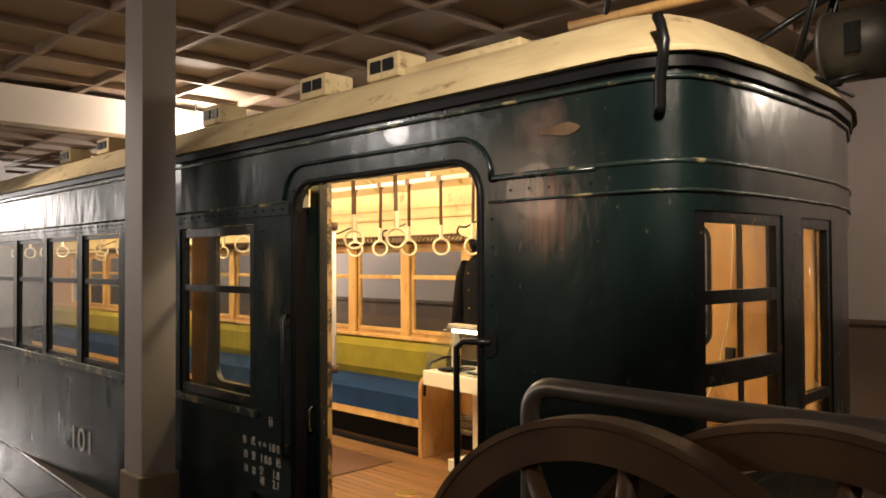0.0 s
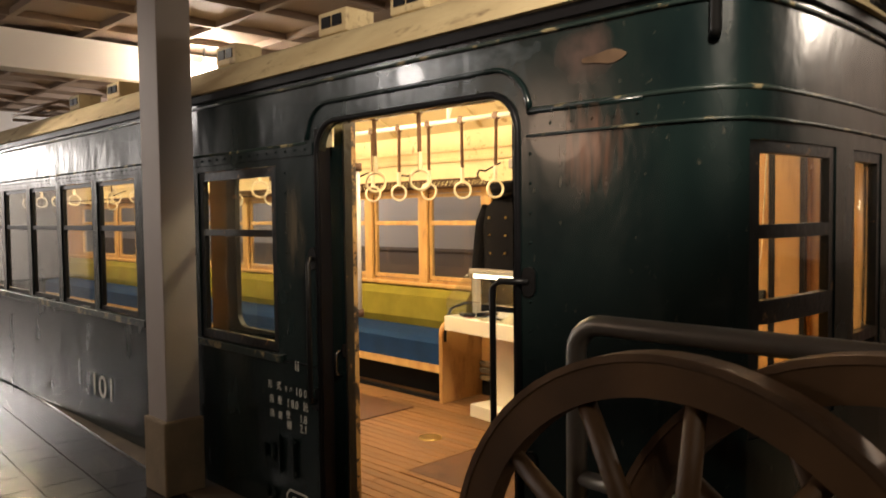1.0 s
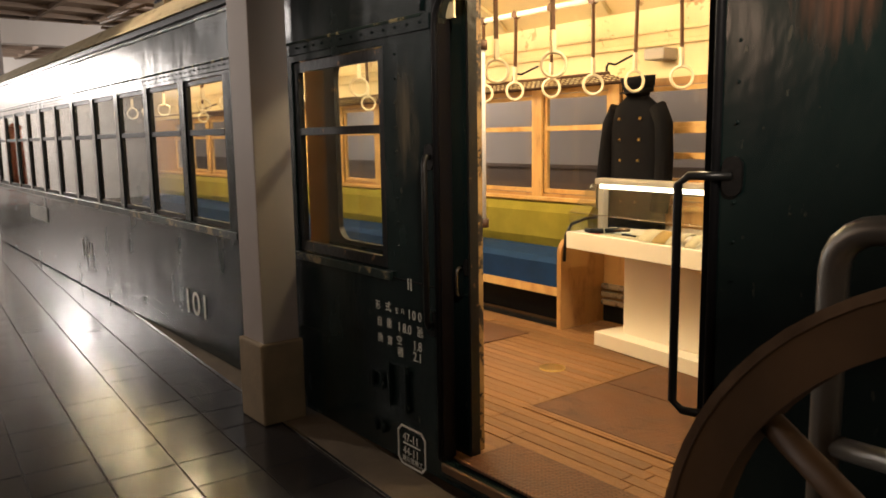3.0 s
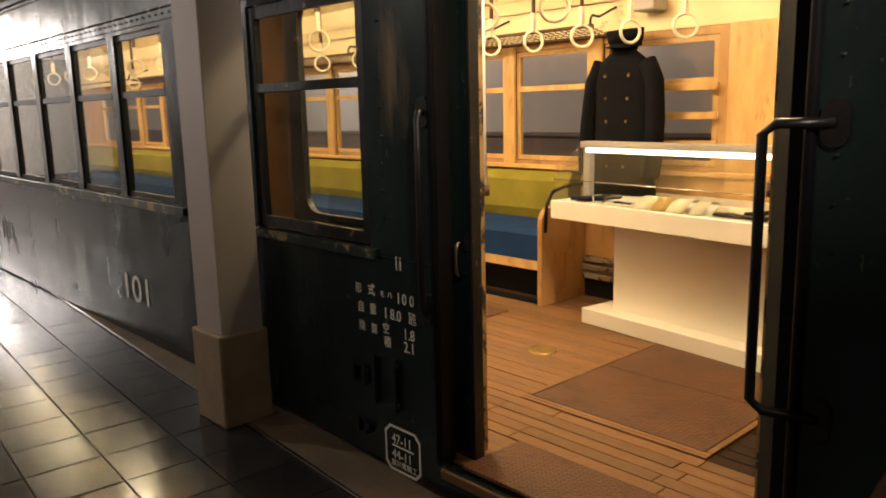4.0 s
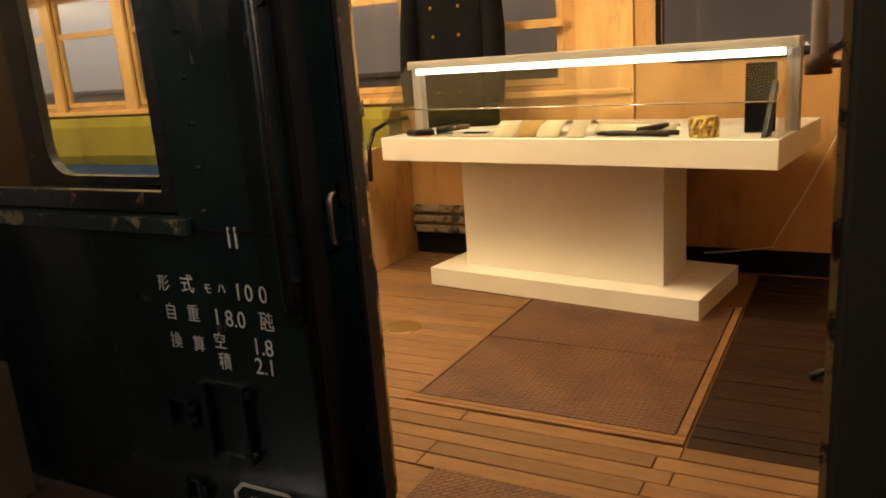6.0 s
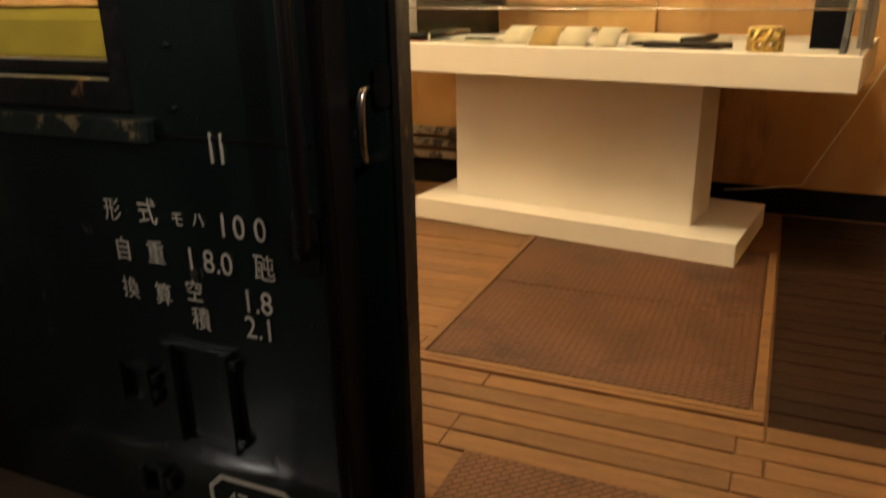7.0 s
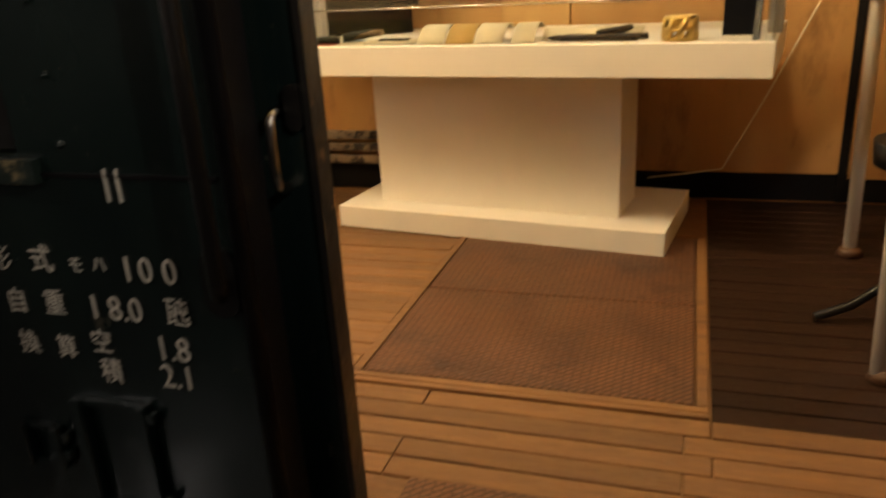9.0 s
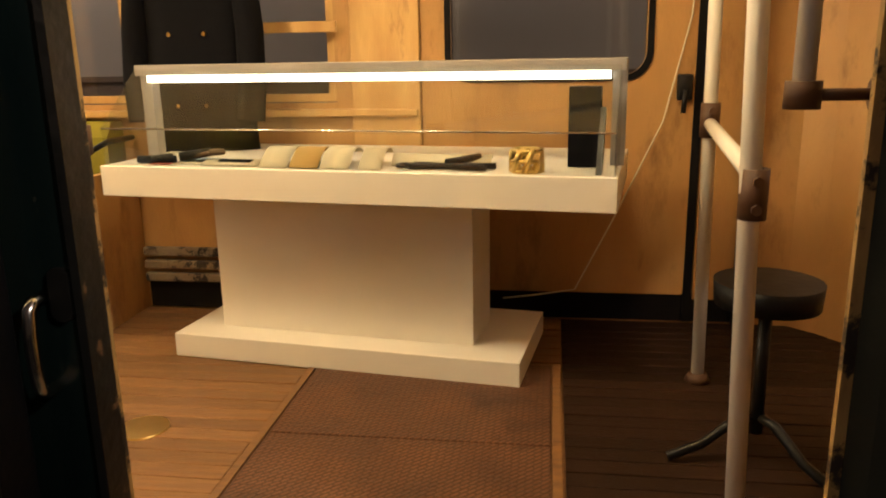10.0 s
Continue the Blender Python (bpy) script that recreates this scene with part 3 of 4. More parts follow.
# ---------------------------------------------------------------- floor of the car
deck = single("tram_floor", bx(0.06, XIN, 3.9, Y1 - 0.06, -0.021, -0.010), BOARD, "old timber floor of the tram car", "floor", kind="structure")


def plate(x0, x1, y0, y1, label):
    p = single("floor_plate", bx(x0, x1, y0, y1, -0.009, 0.004, bevel=0.002), HATCH, label, "floor plate", "floor plates", "structure")
    return p


plate(0.03, 0.345, 4.62, 5.72, "worn reddish tread plate inside the doorway")
plate(0.76, 1.327, 5.145, 6.003, "worn reddish tread plate over a floor hatch")
plate(1.333, 1.93, 5.145, 6.003, "worn reddish tread plate over a floor hatch")
plate(0.95, 1.80, 7.10, 8.4, "worn reddish tread plate over a floor hatch")
for q in ((0.757, 1.95, 5.112, 5.14), (0.757, 1.95, 6.008, 6.034), (0.728, 0.754, 5.112, 6.034), (0.706, 0.725, 5.112, 6.034)):
    single("trim", bx(q[0], q[1], q[2], q[3], -0.009, 0.005, bevel=0.002), BOARD, "timber border strip round the hatch", "trim", kind="structure")
lid = single("floor_lid", rod(bmesh.new(), (1.32, 6.41, -0.01), (1.32, 6.41, 0.003), 0.078, seg=28), BRASS, "small round brass lid in the floor", "lid", kind="structure")

# ---------------------------------------------------------------- far side of the car
part("upper_panel", bx(XIN - 0.012, XIN - 0.002, 4.35, Y1 - 0.06, 1.76, 2.26), CREAM, tram, "cream painted panel above the windows")
part("upper_panel", bx(0.052, 0.062, 5.75, Y1 - 0.06, 1.86, 2.26), CREAM, tram, "cream painted panel above the windows")
part("cornice", bx(XIN - 0.04, XIN - 0.012, 4.35, Y1 - 0.06, 1.97, 2.005, bevel=0.006), CREAM, tram)
part("cornice", bx(XIN - 0.03, XIN - 0.012, 4.35, Y1 - 0.06, 2.06, 2.08, bevel=0.004), CREAM, tram)
part("sill", bx(XIN - 0.05, XIN, 5.71, Y1 - 0.06, 0.875, 0.905, bevel=0.005), PALEWOOD, tram)
part("skirting", bx(XIN - 0.012, XIN - 0.002, 4.35, 7.0, 0.0, 0.12), BLACK, tram, "scuffed dark skirting board")
FLAKING = material("flaking_pale_paint", (0.30, 0.24, 0.16), 0.7, second=(0.16, 0.11, 0.07), scale=9, bump=0.5, wear=(0.02, 0.014, 0.01), wear_amount=0.55, wear_scale=8, wear_soft=0.05)
for z in (0.13, 0.19, 0.25):
    part("heater_rail", bx(XIN - 0.045, XIN - 0.012, 6.02, 7.0, z, z + 0.04, bevel=0.006), FLAKING, tram, "flaking pale paint on a low wall rail")
ys = [5.845] + [(a[1] + b[0]) / 2 for a, b in zip(RWIN, RWIN[1:])]
for k, y in enumerate(ys):
    w = 0.145 if k == 0 else 0.055
    part("window_post", bx(XIN - 0.028, XIN - 0.001, y - w, y + w, 0.905 if k else 0.12, 1.76, bevel=0.004), PALEWOOD, tram)
for a, b in RWIN:
    sash(a + 0.004, b - 0.004, 0.935, 1.705, XIN + 0.005, tram, mid=0.66, w=0.032, mat=PALEWOOD)
guard = thing("window_guard", "pale wooden slats across a window", "window guard")
for z in (1.07, 1.24, 1.41):
    part("slat", bx(XIN - 0.05, XIN - 0.032, 6.04, 6.92, z - 0.022, z + 0.022, bevel=0.003), PALEWOOD, guard)
# far door
fd = thing("door_1", "closed varnished wooden tram door with a rounded window", "door", kind="structure")
part("leaf", ring_prism(bmesh.new(), rounded(4.60, 5.69, 0.12, 1.95, 0.01), rounded(4.79, 5.57, 1.03, 1.80, 0.09), "x", XIN - 0.022, XIN - 0.003), WOOD, fd)
part("window_frame", ring_prism(bmesh.new(), rounded(4.765, 5.595, 1.005, 1.825, 0.11), rounded(4.79, 5.57, 1.03, 1.80, 0.09), "x", XIN - 0.028, XIN - 0.022), BLACK, fd)
part("pane", bx(XIN - 0.008, XIN - 0.004, 4.78, 5.58, 1.02, 1.81), PANE, fd)
lk = bx(XIN - 0.05, XIN - 0.022, 4.61, 4.67, 0.93, 1.03, bevel=0.006)
rod(lk, (XIN - 0.06, 4.64, 0.97), (XIN - 0.06, 4.645, 0.88), 0.010)
part("latch", lk, IRON, fd, "dark iron door latch")
part("gap", bx(XIN - 0.02, XIN - 0.004, 4.565, 4.598, 0.0, 1.95), BLACK, fd)
cab = single("cab_panel", bx(XIN - 0.02, XIN - 0.002, 4.36, 4.56, 0.10, 1.95), WOOD, "varnished wooden wall panel in the cab", "panel", kind="structure")
cord = single("cord", pipe(bmesh.new(), [(XIN - 0.045, 4.60, 1.9), (XIN - 0.05, 4.63, 1.25), (XIN - 0.06, 4.72, 0.85), (XIN - 0.06, 4.90, 0.45), (XIN - 0.08, 5.05, 0.15), (XIN - 0.1, 5.2, 0.13), (XIN - 0.1, 5.35, 0.11)], 0.004, 6), PAPER, "thin pale electric cord hanging on the wall", "cord")
strut = single("driver_door_pillar", bx(XIN - 0.06, XIN - 0.022, 4.37, 4.40, 0.0, 1.95), BLACK, "dark iron pillar in the cab", "pillar", kind="structure")
# ---------------------------------------------------------------- benches, rack and straps
def bench(x0, x1, xb0, xb1, y0, y1, face):
    b = thing("bench", "long blue velvet tram bench with an olive backrest", "bench", "tram benches")
    prof = [(x0, 0.30), (x0 - 0.0 * face, 0.47), (x0 + 0.05 * face, 0.505), (x0 + 0.2 * face, 0.53), (xb0, 0.53), (xb0, 0.30)]
    part("seat", prism(bmesh.new(), prof, "y", y0, y1), BLUE, b, "blue velvet seat cushion")
    top = 0.86 if face > 0 else 0.72
    prof = [(xb0 + 0.005 * face, 0.52), (xb0 - 0.03 * face, 0.60), (xb0 - 0.02 * face, top - 0.06), (xb0 + 0.03 * face, top), (xb1, top), (xb1, 0.52)]
    part("backrest", prism(bmesh.new(), prof, "y", y0, y1), OLIVE, b, "olive velvet backrest")
    part("seat_rail", bx(min(x0, x0 + 0.03 * face), max(x0, x0 + 0.03 * face), y0, y1, 0.235, 0.298), PALEWOOD, b)
    part("riser", bx(min(x0 + 0.2 * face, x0 + 0.22 * face), max(x0 + 0.2 * face, x0 + 0.22 * face), y0, y1, 0.0, 0.235), BLACK, b)
    part("toe_rail", bx(min(x0 + 0.01 * face, x0 + 0.05 * face), max(x0 + 0.01 * face, x0 + 0.05 * face), y0, y1, 0.0, 0.03), BLACK, b)
    return b


fb = bench(2.05, 2.49, 2.38, 2.495, 7.05, 16.6, 1)
prof = [(2.03, 0.0), (2.03, 0.56)] + [(2.03 + 0.10 - 0.10 * math.cos(a), 0.56 + 0.10 * math.sin(a)) for a in [k * math.pi / 10 for k in range(1, 6)]] + [(2.495, 0.66), (2.495, 0.0)]
part("end_panel", prism(bmesh.new(), prof, "y", 7.01, 7.047), WOOD, fb, "scuffed wooden bench end panel")
part("armrest", pipe(bmesh.new(), [(2.05, 6.995, 0.5), (2.06, 6.995, 0.68), (2.12, 6.995, 0.76), (2.27, 6.995, 0.79), (2.47, 6.995, 0.79)], 0.012), IRON, fb)
bench(0.60, 0.10, 0.20, 0.08, 7.3, 16.6, -1)

rack = thing("luggage_rack", "brass net luggage rack above the windows", "rack")
part("front_bar", rod(bmesh.new(), (2.21, 6.75, 1.80), (2.21, 16.4, 1.80), 0.011), LEATHER, rack)
part("rear_bar", rod(bmesh.new(), (2.47, 6.75, 1.755), (2.47, 16.4, 1.755), 0.010), LEATHER, rack)
net = bmesh.new()
for k in range(150):
    y = 6.78 + k * 0.05
    rod(net, (2.22, y, 1.797), (2.465, y + 0.025, 1.757), 0.003, seg=4)
for k in range(5):
    x = 2.25 + k * 0.045
    rod(net, (x, 6.77, 1.795 - k * 0.008), (x, 14.1, 1.795 - k * 0.008), 0.003, seg=4)
part("net", net, LEATHER, rack)
for y in (6.77, 7.69, 8.46, 9.3, 10.95, 12.6, 14.2):
    part("bracket", pipe(bmesh.new(), [(2.48, y, 1.93), (2.40, y, 1.90), (2.30, y, 1.86), (2.23, y, 1.865), (2.21, y, 1.84), (2.21, y, 1.80)], 0.008, 8), IRON, rack)

HX, HX2 = 0.78, 1.72
bars = []
for x, z, n in ((HX, 2.12, 0), (HX2, 2.19, 1)):
    hb = thing("handrail_bar", "white enamelled ceiling bar carrying hand straps", "rail", "strap rails")
    part("bar", rod(bmesh.new(), (x, 4.75, z), (x, 16.4, z), 0.018), WHITE, hb)
    for k in range(9):
        y = 5.05 + k * 1.35 + 0.2 * n
        br = rod(bmesh.new(), (x, y, z), (x + (0.02 if n else -0.02), y + 0.03, z + 0.34), 0.012)
        rod(br, (x, y, z), (x + (0.02 if n else -0.02), y - 0.10, z + 0.34), 0.008)
        part("bracket", br, WHITE, hb)


def strap(x, y, zb, zr, turn, swing):
    s = thing("hand_strap", "leather hand strap with an ivory ring", "strap", "hand straps")
    s.location = (x, y, zb)
    s.rotation_euler = (radians(swing), 0, 0)
    L = zb - zr
    part("band", bx(-0.013, 0.013, -0.004, 0.004, -L + 0.16, 0.0), LEATHER, s)
    part("loop", rod(bmesh.new(), (-0.02, 0, 0), (0.02, 0, 0), 0.026), LEATHER, s)
    part("sleeve", bx(-0.015, 0.015, -0.008, 0.008, -L + 0.055, -L + 0.16, bevel=0.003), RING, s)
    r = part("ring", torus(bmesh.new(), (0, 0, 0), 0.058, 0.0085, "x"), RING, s, "ivory grab ring")
    r.location = (0, 0, -L)
    r.rotation_euler = (0, 0, radians(turn))
    return s


rnd = random.Random(4)
for y in (5.905, 6.305, 6.70):
    strap(HX, y, 2.12, 1.72, 52 + rnd.uniform(-14, 14), rnd.uniform(-1.5, 1.5))
for k in range(12):
    strap(HX, 7.10 + k * 0.54, 2.12, 1.72, 50 + rnd.uniform(-30, 30), rnd.uniform(-2, 2))
for y in (5.85, 6.14, 6.47, 6.81, 7.14, 7.47, 8.0, 8.5, 9.0, 9.6, 10.6, 11.7, 12.8):
    strap(HX2, y, 2.19, 1.69, 45 + rnd.uniform(-25, 25), rnd.uniform(-2, 2))

# ceiling ribs and lamps of the car
for k in range(12):
    y = 4.8 + k * 1.07
    arc = [(XIN - 0.06 - (XIN - 0.12) * i / 20, y, 0) for i in range(21)]
    pts = []
    for x, yy, _ in arc:
        t = 1 - abs(x - W / 2) / (W / 2 - 0.052)
        pts.append((x, yy, 2.22 + 0.39 * (1 - (1 - t) ** 2.2) ** 0.62 - 0.075))
    part("ceiling_rib", pipe(bmesh.new(), pts, 0.016, 6), CREAM, tram)
for y in (5.25, 6.9, 9.0, 11.2, 13.4, 15.4):
    g = thing("ceiling_lamp", "small round cream ceiling lamp holder", "lamp", "tram ceiling lamps")
    part("rose", rod(bmesh.new(), (1.27, y, 2.52), (1.27, y, 2.58), 0.09, 0.11, 20), CREAM, g)

heater = single("speaker_box", bx(2.33, 2.485, 6.40, 6.56, 1.87, 1.945, bevel=0.01), GREY, "small grey metal box on the panel above the windows", "box")

# ---------------------------------------------------------------- uniform
coat = thing("uniform_coat", "black double-breasted uniform coat hanging before the window", "coat")
coat.location = (0.17, 0.225 + 0.19 * 6.36, 0.0)
coat.scale = (1, 0.81, 1.02)
bm = bmesh.new()
secs = [(0.70, 0.30, 0.09), (0.9, 0.285, 0.095), (1.15, 0.25, 0.095), (1.4, 0.255, 0.095), (1.52, 0.24, 0.085), (1.585, 0.14, 0.06), (1.62, 0.075, 0.05)]
rings = []
for z, a, b in secs:
    rings.append([bm.verts.new((2.14 + b * math.cos(k * math.tau / 24) * (1 + 0.10 * math.sin(5 * k * math.tau / 24) * (1.6 - z)), 6.36 + a * math.sin(k * math.tau / 24), z)) for k in range(24)])
for A, B in zip(rings, rings[1:]):
    for k in range(24):
        bm.faces.new((A[k], A[(k + 1) % 24], B[(k + 1) % 24], B[k])).smooth = True
bm.faces.new(rings[-1])
part("body", bm, COAT, coat)
for sg in (-1, 1):
    sl = bmesh.new()
    pipe(sl, [(2.14, 6.36 + sg * 0.20, 1.53), (2.135, 6.36 + sg * 0.27, 1.42), (2.12, 6.36 + sg * 0.295, 1.2), (2.10, 6.36 + sg * 0.30, 1.0), (2.09, 6.36 + sg * 0.285, 0.86)], 0.066, 14)
    part("sleeve", sl, COAT, coat)
    for k in range(5):
        z = 1.46 - k * 0.135
        part("button", rod(bmesh.new(), (2.054, 6.35 + sg * (0.105 - 0.008 * k), z), (2.040, 6.35 + sg * (0.105 - 0.008 * k), z), 0.011, 0.008, 12), BRASS, coat, "small brass button")
part("collar", pipe(bmesh.new(), [(2.14 + 0.062 * math.cos(k * math.tau / 16), 6.36 + 0.08 * math.sin(k * math.tau / 16), 1.625) for k in range(16)], 0.022, 8, True), COAT, coat)
cap = thing("peaked_hat", "black round uniform hat above the coat", "hat")
cap.location = (0.17, 0.19, 0.03)
part("crown", rod(bmesh.new(), (2.13, 6.38, 1.665), (2.12, 6.38, 1.735), 0.105, 0.115, 28), COAT, cap)
part("cap_band", rod(bmesh.new(), (2.135, 6.38, 1.63), (2.13, 6.38, 1.668), 0.095, 0.10, 28), COAT, cap)
part("peak", prism(bmesh.new(), [(2.06 - 0.075 * math.cos(a), 6.38 + 0.085 * math.sin(a)) for a in [k * math.pi / 8 - math.pi / 2 for k in range(9)]], "z", 1.625, 1.632), BLACK, cap)

# ---------------------------------------------------------------- display table
table = thing("display_table", "white museum display table with a glass case", "display case")
# the table stands a little askew: x runs from its front edge to the back, y from the far end (0) towards the cab
STAND = pose(1.799, 6.747, 0.0, 0, 0, -7.55)
table.matrix_basis = STAND
TL = -1.80
part("tabletop", bx(0.0, 0.74, TL, 0.0, 0.649, 0.757, bevel=0.003), WHITE, table)
part("pedestal", bx(0.251, 0.54, -1.30, -0.285, 0.092, 0.649, bevel=0.002), WHITE, table)
part("foot", bx(0.127, 0.693, -1.491, -0.141, 0.0, 0.092, bevel=0.003), WHITE, table)
fr = bx(0.265, 0.31, -0.06, -0.012, 0.757, 1.06)
part("case_frame", fr, GREY, table, "pale metal frame of the glass case")
part("case_frame", bx(0.265, 0.31, TL - 0.005, TL + 0.04, 0.757, 1.06), GREY, table, "pale metal frame of the glass case")
part("case_frame", bx(0.235, 0.32, TL - 0.005, -0.01, 1.06, 1.10, bevel=0.003), GREY, table, "pale metal frame of the glass case")
part("tube_light", bx(0.232, 0.262, TL + 0.045, -0.065, 1.036, 1.062), TUBE, table, "bright tube light under the case rim")
part("glass_front", bx(0.015, 0.019, TL + 0.01, -0.01, 0.758, 0.885), PANE, table)
part("glass_slope", prism(bmesh.new(), [(0.017, 0.883), (0.017, 0.889), (0.245, 1.096), (0.245, 1.090)], "y", TL + 0.01, -0.01), PANE, table)
for y in (TL + 0.008, -0.014):
    part("glass_end", prism(bmesh.new(), [(0.02, 0.758), (0.02, 0.885), (0.245, 1.090), (0.262, 0.758)], "y", y, y + 0.004), PANE, table)
part("glass_edge", rod(bmesh.new(), (0.017, TL + 0.01, 0.886), (0.017, -0.01, 0.886), 0.003, seg=6), CHROME, table)
# what lies in the case is laid out on a 1.58 m table and stretched to this one
TX = 1.50
LAY = STAND @ Matrix.Diagonal((1.12, 1.139, 1.12, 1)) @ Matrix.Translation((-TX, -6.52, -0.746))
LAY = Matrix.Translation((0, 0, 0.7575)) @ LAY


def papers(name, label, mat, x0, x1, y0, y1, curl=0.0, cat="paper"):
    bm = bmesh.new()
    n = 8
    rows = []
    for i in range(n + 1):
        t = i / n
        z = 0.7475 + curl * math.sin(t * math.pi * 0.8)
        rows.append([bm.verts.new((x0 + (x1 - x0) * t, y, z)) for y in (y0 + 0.05 * curl * i, y1 + 0.05 * curl * i)])
    for A, B in zip(rows, rows[1:]):
        bm.faces.new((A[0], B[0], B[1], A[1])).smooth = True
    r = bmesh.ops.extrude_face_region(bm, geom=bm.faces[:])
    bmesh.ops.translate(bm, verts=[v for v in r["geom"] if isinstance(v, bmesh.types.BMVert)], vec=(0, 0, 0.002))
    bmesh.ops.recalc_face_normals(bm, faces=bm.faces[:])
    ob = single(name, bm, mat, label, cat)
    ob.matrix_basis = LAY
    return ob


for k in range(4):
    y = 5.60 + k * 0.098
    papers("paper_strip", ("curled ochre" if k == 2 else "curled cream") + " paper strip in the glass case", (PAPER, PAPER, OCHRE, PAPER)[k], TX + 0.03, 1.71, y, y + (0.092 if k else 0.07), 0.05)
papers("booklet", "old cream booklet lying in the glass case", PAPER, TX + 0.10, 1.70, 6.02, 6.16)
papers("photograph", "dark photograph on a cream mount in the case", PAPER, TX + 0.04, 1.62, 6.00, 6.19, 0.01, "photograph")
papers("photograph_print", "dark photograph print in the case", COAT, TX + 0.055, 1.60, 6.03, 6.14, 0.014, "photograph")
papers("blue_booklet", "pale blue printed booklet in the case", material("pale_blue_paper", (0.35, 0.42, 0.5), 0.7), 1.60, 1.70, 6.19, 6.31)
papers("leaflet", "folded cream leaflet in the glass case", PAPER, TX + 0.06, 1.66, 6.20, 6.30)
papers("leaflet", "flat cream sheet at the back of the case", PAPER, 1.62, 1.71, 5.30, 5.60, 0.03)
papers("card", "small reddish card in the case", material("red_card", (0.45, 0.10, 0.06), 0.7), TX + 0.04, 1.60, 6.30, 6.37)
def in_case(*args):
    single(*args).matrix_basis = LAY


in_case("ticket_punch", rod(rod(rod(bmesh.new(), (1.56, 6.42, 0.760), (1.58, 6.30, 0.760), 0.012), (1.545, 6.37, 0.762), (1.62, 6.34, 0.762), 0.012), (1.60, 6.30, 0.765), (1.66, 6.22, 0.775), 0.014), IRON, "dark iron hand tool in the glass case", "tool")
in_case("knob_tool", rod(torus(bmesh.new(), (1.66, 6.20, 0.775), 0.018, 0.010, "z", 16, 8), (1.66, 6.20, 0.775), (1.62, 6.27, 0.765), 0.010), RUST, "small handled tool in the glass case", "tool")
pl = rod(rod(rod(bmesh.new(), (1.56, 5.53, 0.757), (1.60, 5.28, 0.757), 0.009), (1.60, 5.52, 0.757), (1.55, 5.30, 0.757), 0.009), (1.58, 5.42, 0.766), (1.66, 5.34, 0.775), 0.011)
torus(pl, (1.575, 5.54, 0.757), 0.024, 0.006, "z", 16, 6)
in_case("pliers", pl, IRON, "dark iron ticket pliers in the glass case", "tool")
br = bmesh.new()
for z in (0.750, 0.778, 0.806):
    torus(br, (1.575, 5.19, z), 0.040, 0.007, "z", 24, 6)
for k in range(8):
    a = k * math.tau / 8
    rod(br, (1.575 + 0.04 * math.cos(a), 5.19 + 0.04 * math.sin(a), 0.747), (1.575 + 0.04 * math.cos(a + 0.5), 5.19 + 0.04 * math.sin(a + 0.5), 0.808), 0.010, seg=8)
in_case("brass_ring", br, BRASS, "pierced brass ring fitting in the glass case", "fitting")
in_case("dark_panel", bx(1.68, 1.72, 5.00, 5.09, 0.747, 0.975, bevel=0.003), COAT, "small dark upright panel in the case", "panel")
fan = prism(bmesh.new(), [(TX + 0.03, 0.747), (1.60, 0.747), (1.68, 0.90), (1.66, 0.92)], "y", 4.985, 5.0)
in_case("leaning_plate", fan, IRON, "dark plate leaning in the corner of the case", "plate")

# ---------------------------------------------------------------- poles and stool in the car
stand = thing("pole_barrier", "white enamelled pole barrier with brass clamps", "barrier")
part("pole", rod(bmesh.new(), (0.98, 4.71, 0.0), (0.98, 4.785, 2.45), 0.023), WHITE, stand)
part("pole", rod(bmesh.new(), (1.86, 4.64, 0.0), (1.86, 4.68, 2.45), 0.022), WHITE, stand)
part("cross_bar", rod(bmesh.new(), (0.98, 4.728, 0.85), (1.86, 4.655, 0.89), 0.02), WHITE, stand)
for x, y, z in ((0.98, 4.727, 0.815), (1.86, 4.655, 0.90)):
    c = rod(bmesh.new(), (x, y, z - 0.055), (x, y, z + 0.055), 0.031)
    rod(c, (x - 0.03, y, z + 0.03), (x - 0.04, y, z + 0.03), 0.012, seg=6)
    rod(c, (x - 0.03, y, z - 0.03), (x - 0.04, y, z - 0.03), 0.012, seg=6)
    part("clamp", c, LEATHER, stand, "tarnished brass clamp")
for x, y in ((0.98, 4.695), (1.86, 4.64)):
    part("flange", rod(bmesh.new(), (x, y, 0.0), (x, y, 0.03), 0.045, 0.03), LEATHER, stand)
stool = thing("driver_stool", "black round stool on a tripod iron foot", "stool")
sx, sy = 1.33, 4.58
part("seat", rod(bmesh.new(), (sx, sy, 0.455), (sx, sy, 0.52), 0.135, 0.14, 28), BLACK, stool)
part("column", rod(bmesh.new(), (sx, sy, 0.08), (sx, sy, 0.455), 0.018), IRON, stool)
for k in range(3):
    a = math.radians(100 + 120 * k)
    c, s_ = math.cos(a), math.sin(a)
    part("leg", pipe(bmesh.new(), [(sx, sy, 0.13), (sx + 0.06 * c, sy + 0.06 * s_, 0.12), (sx + 0.15 * c, sy + 0.15 * s_, 0.05), (sx + 0.245 * c, sy + 0.245 * s_, 0.014)], 0.014, 8), IRON, stool)

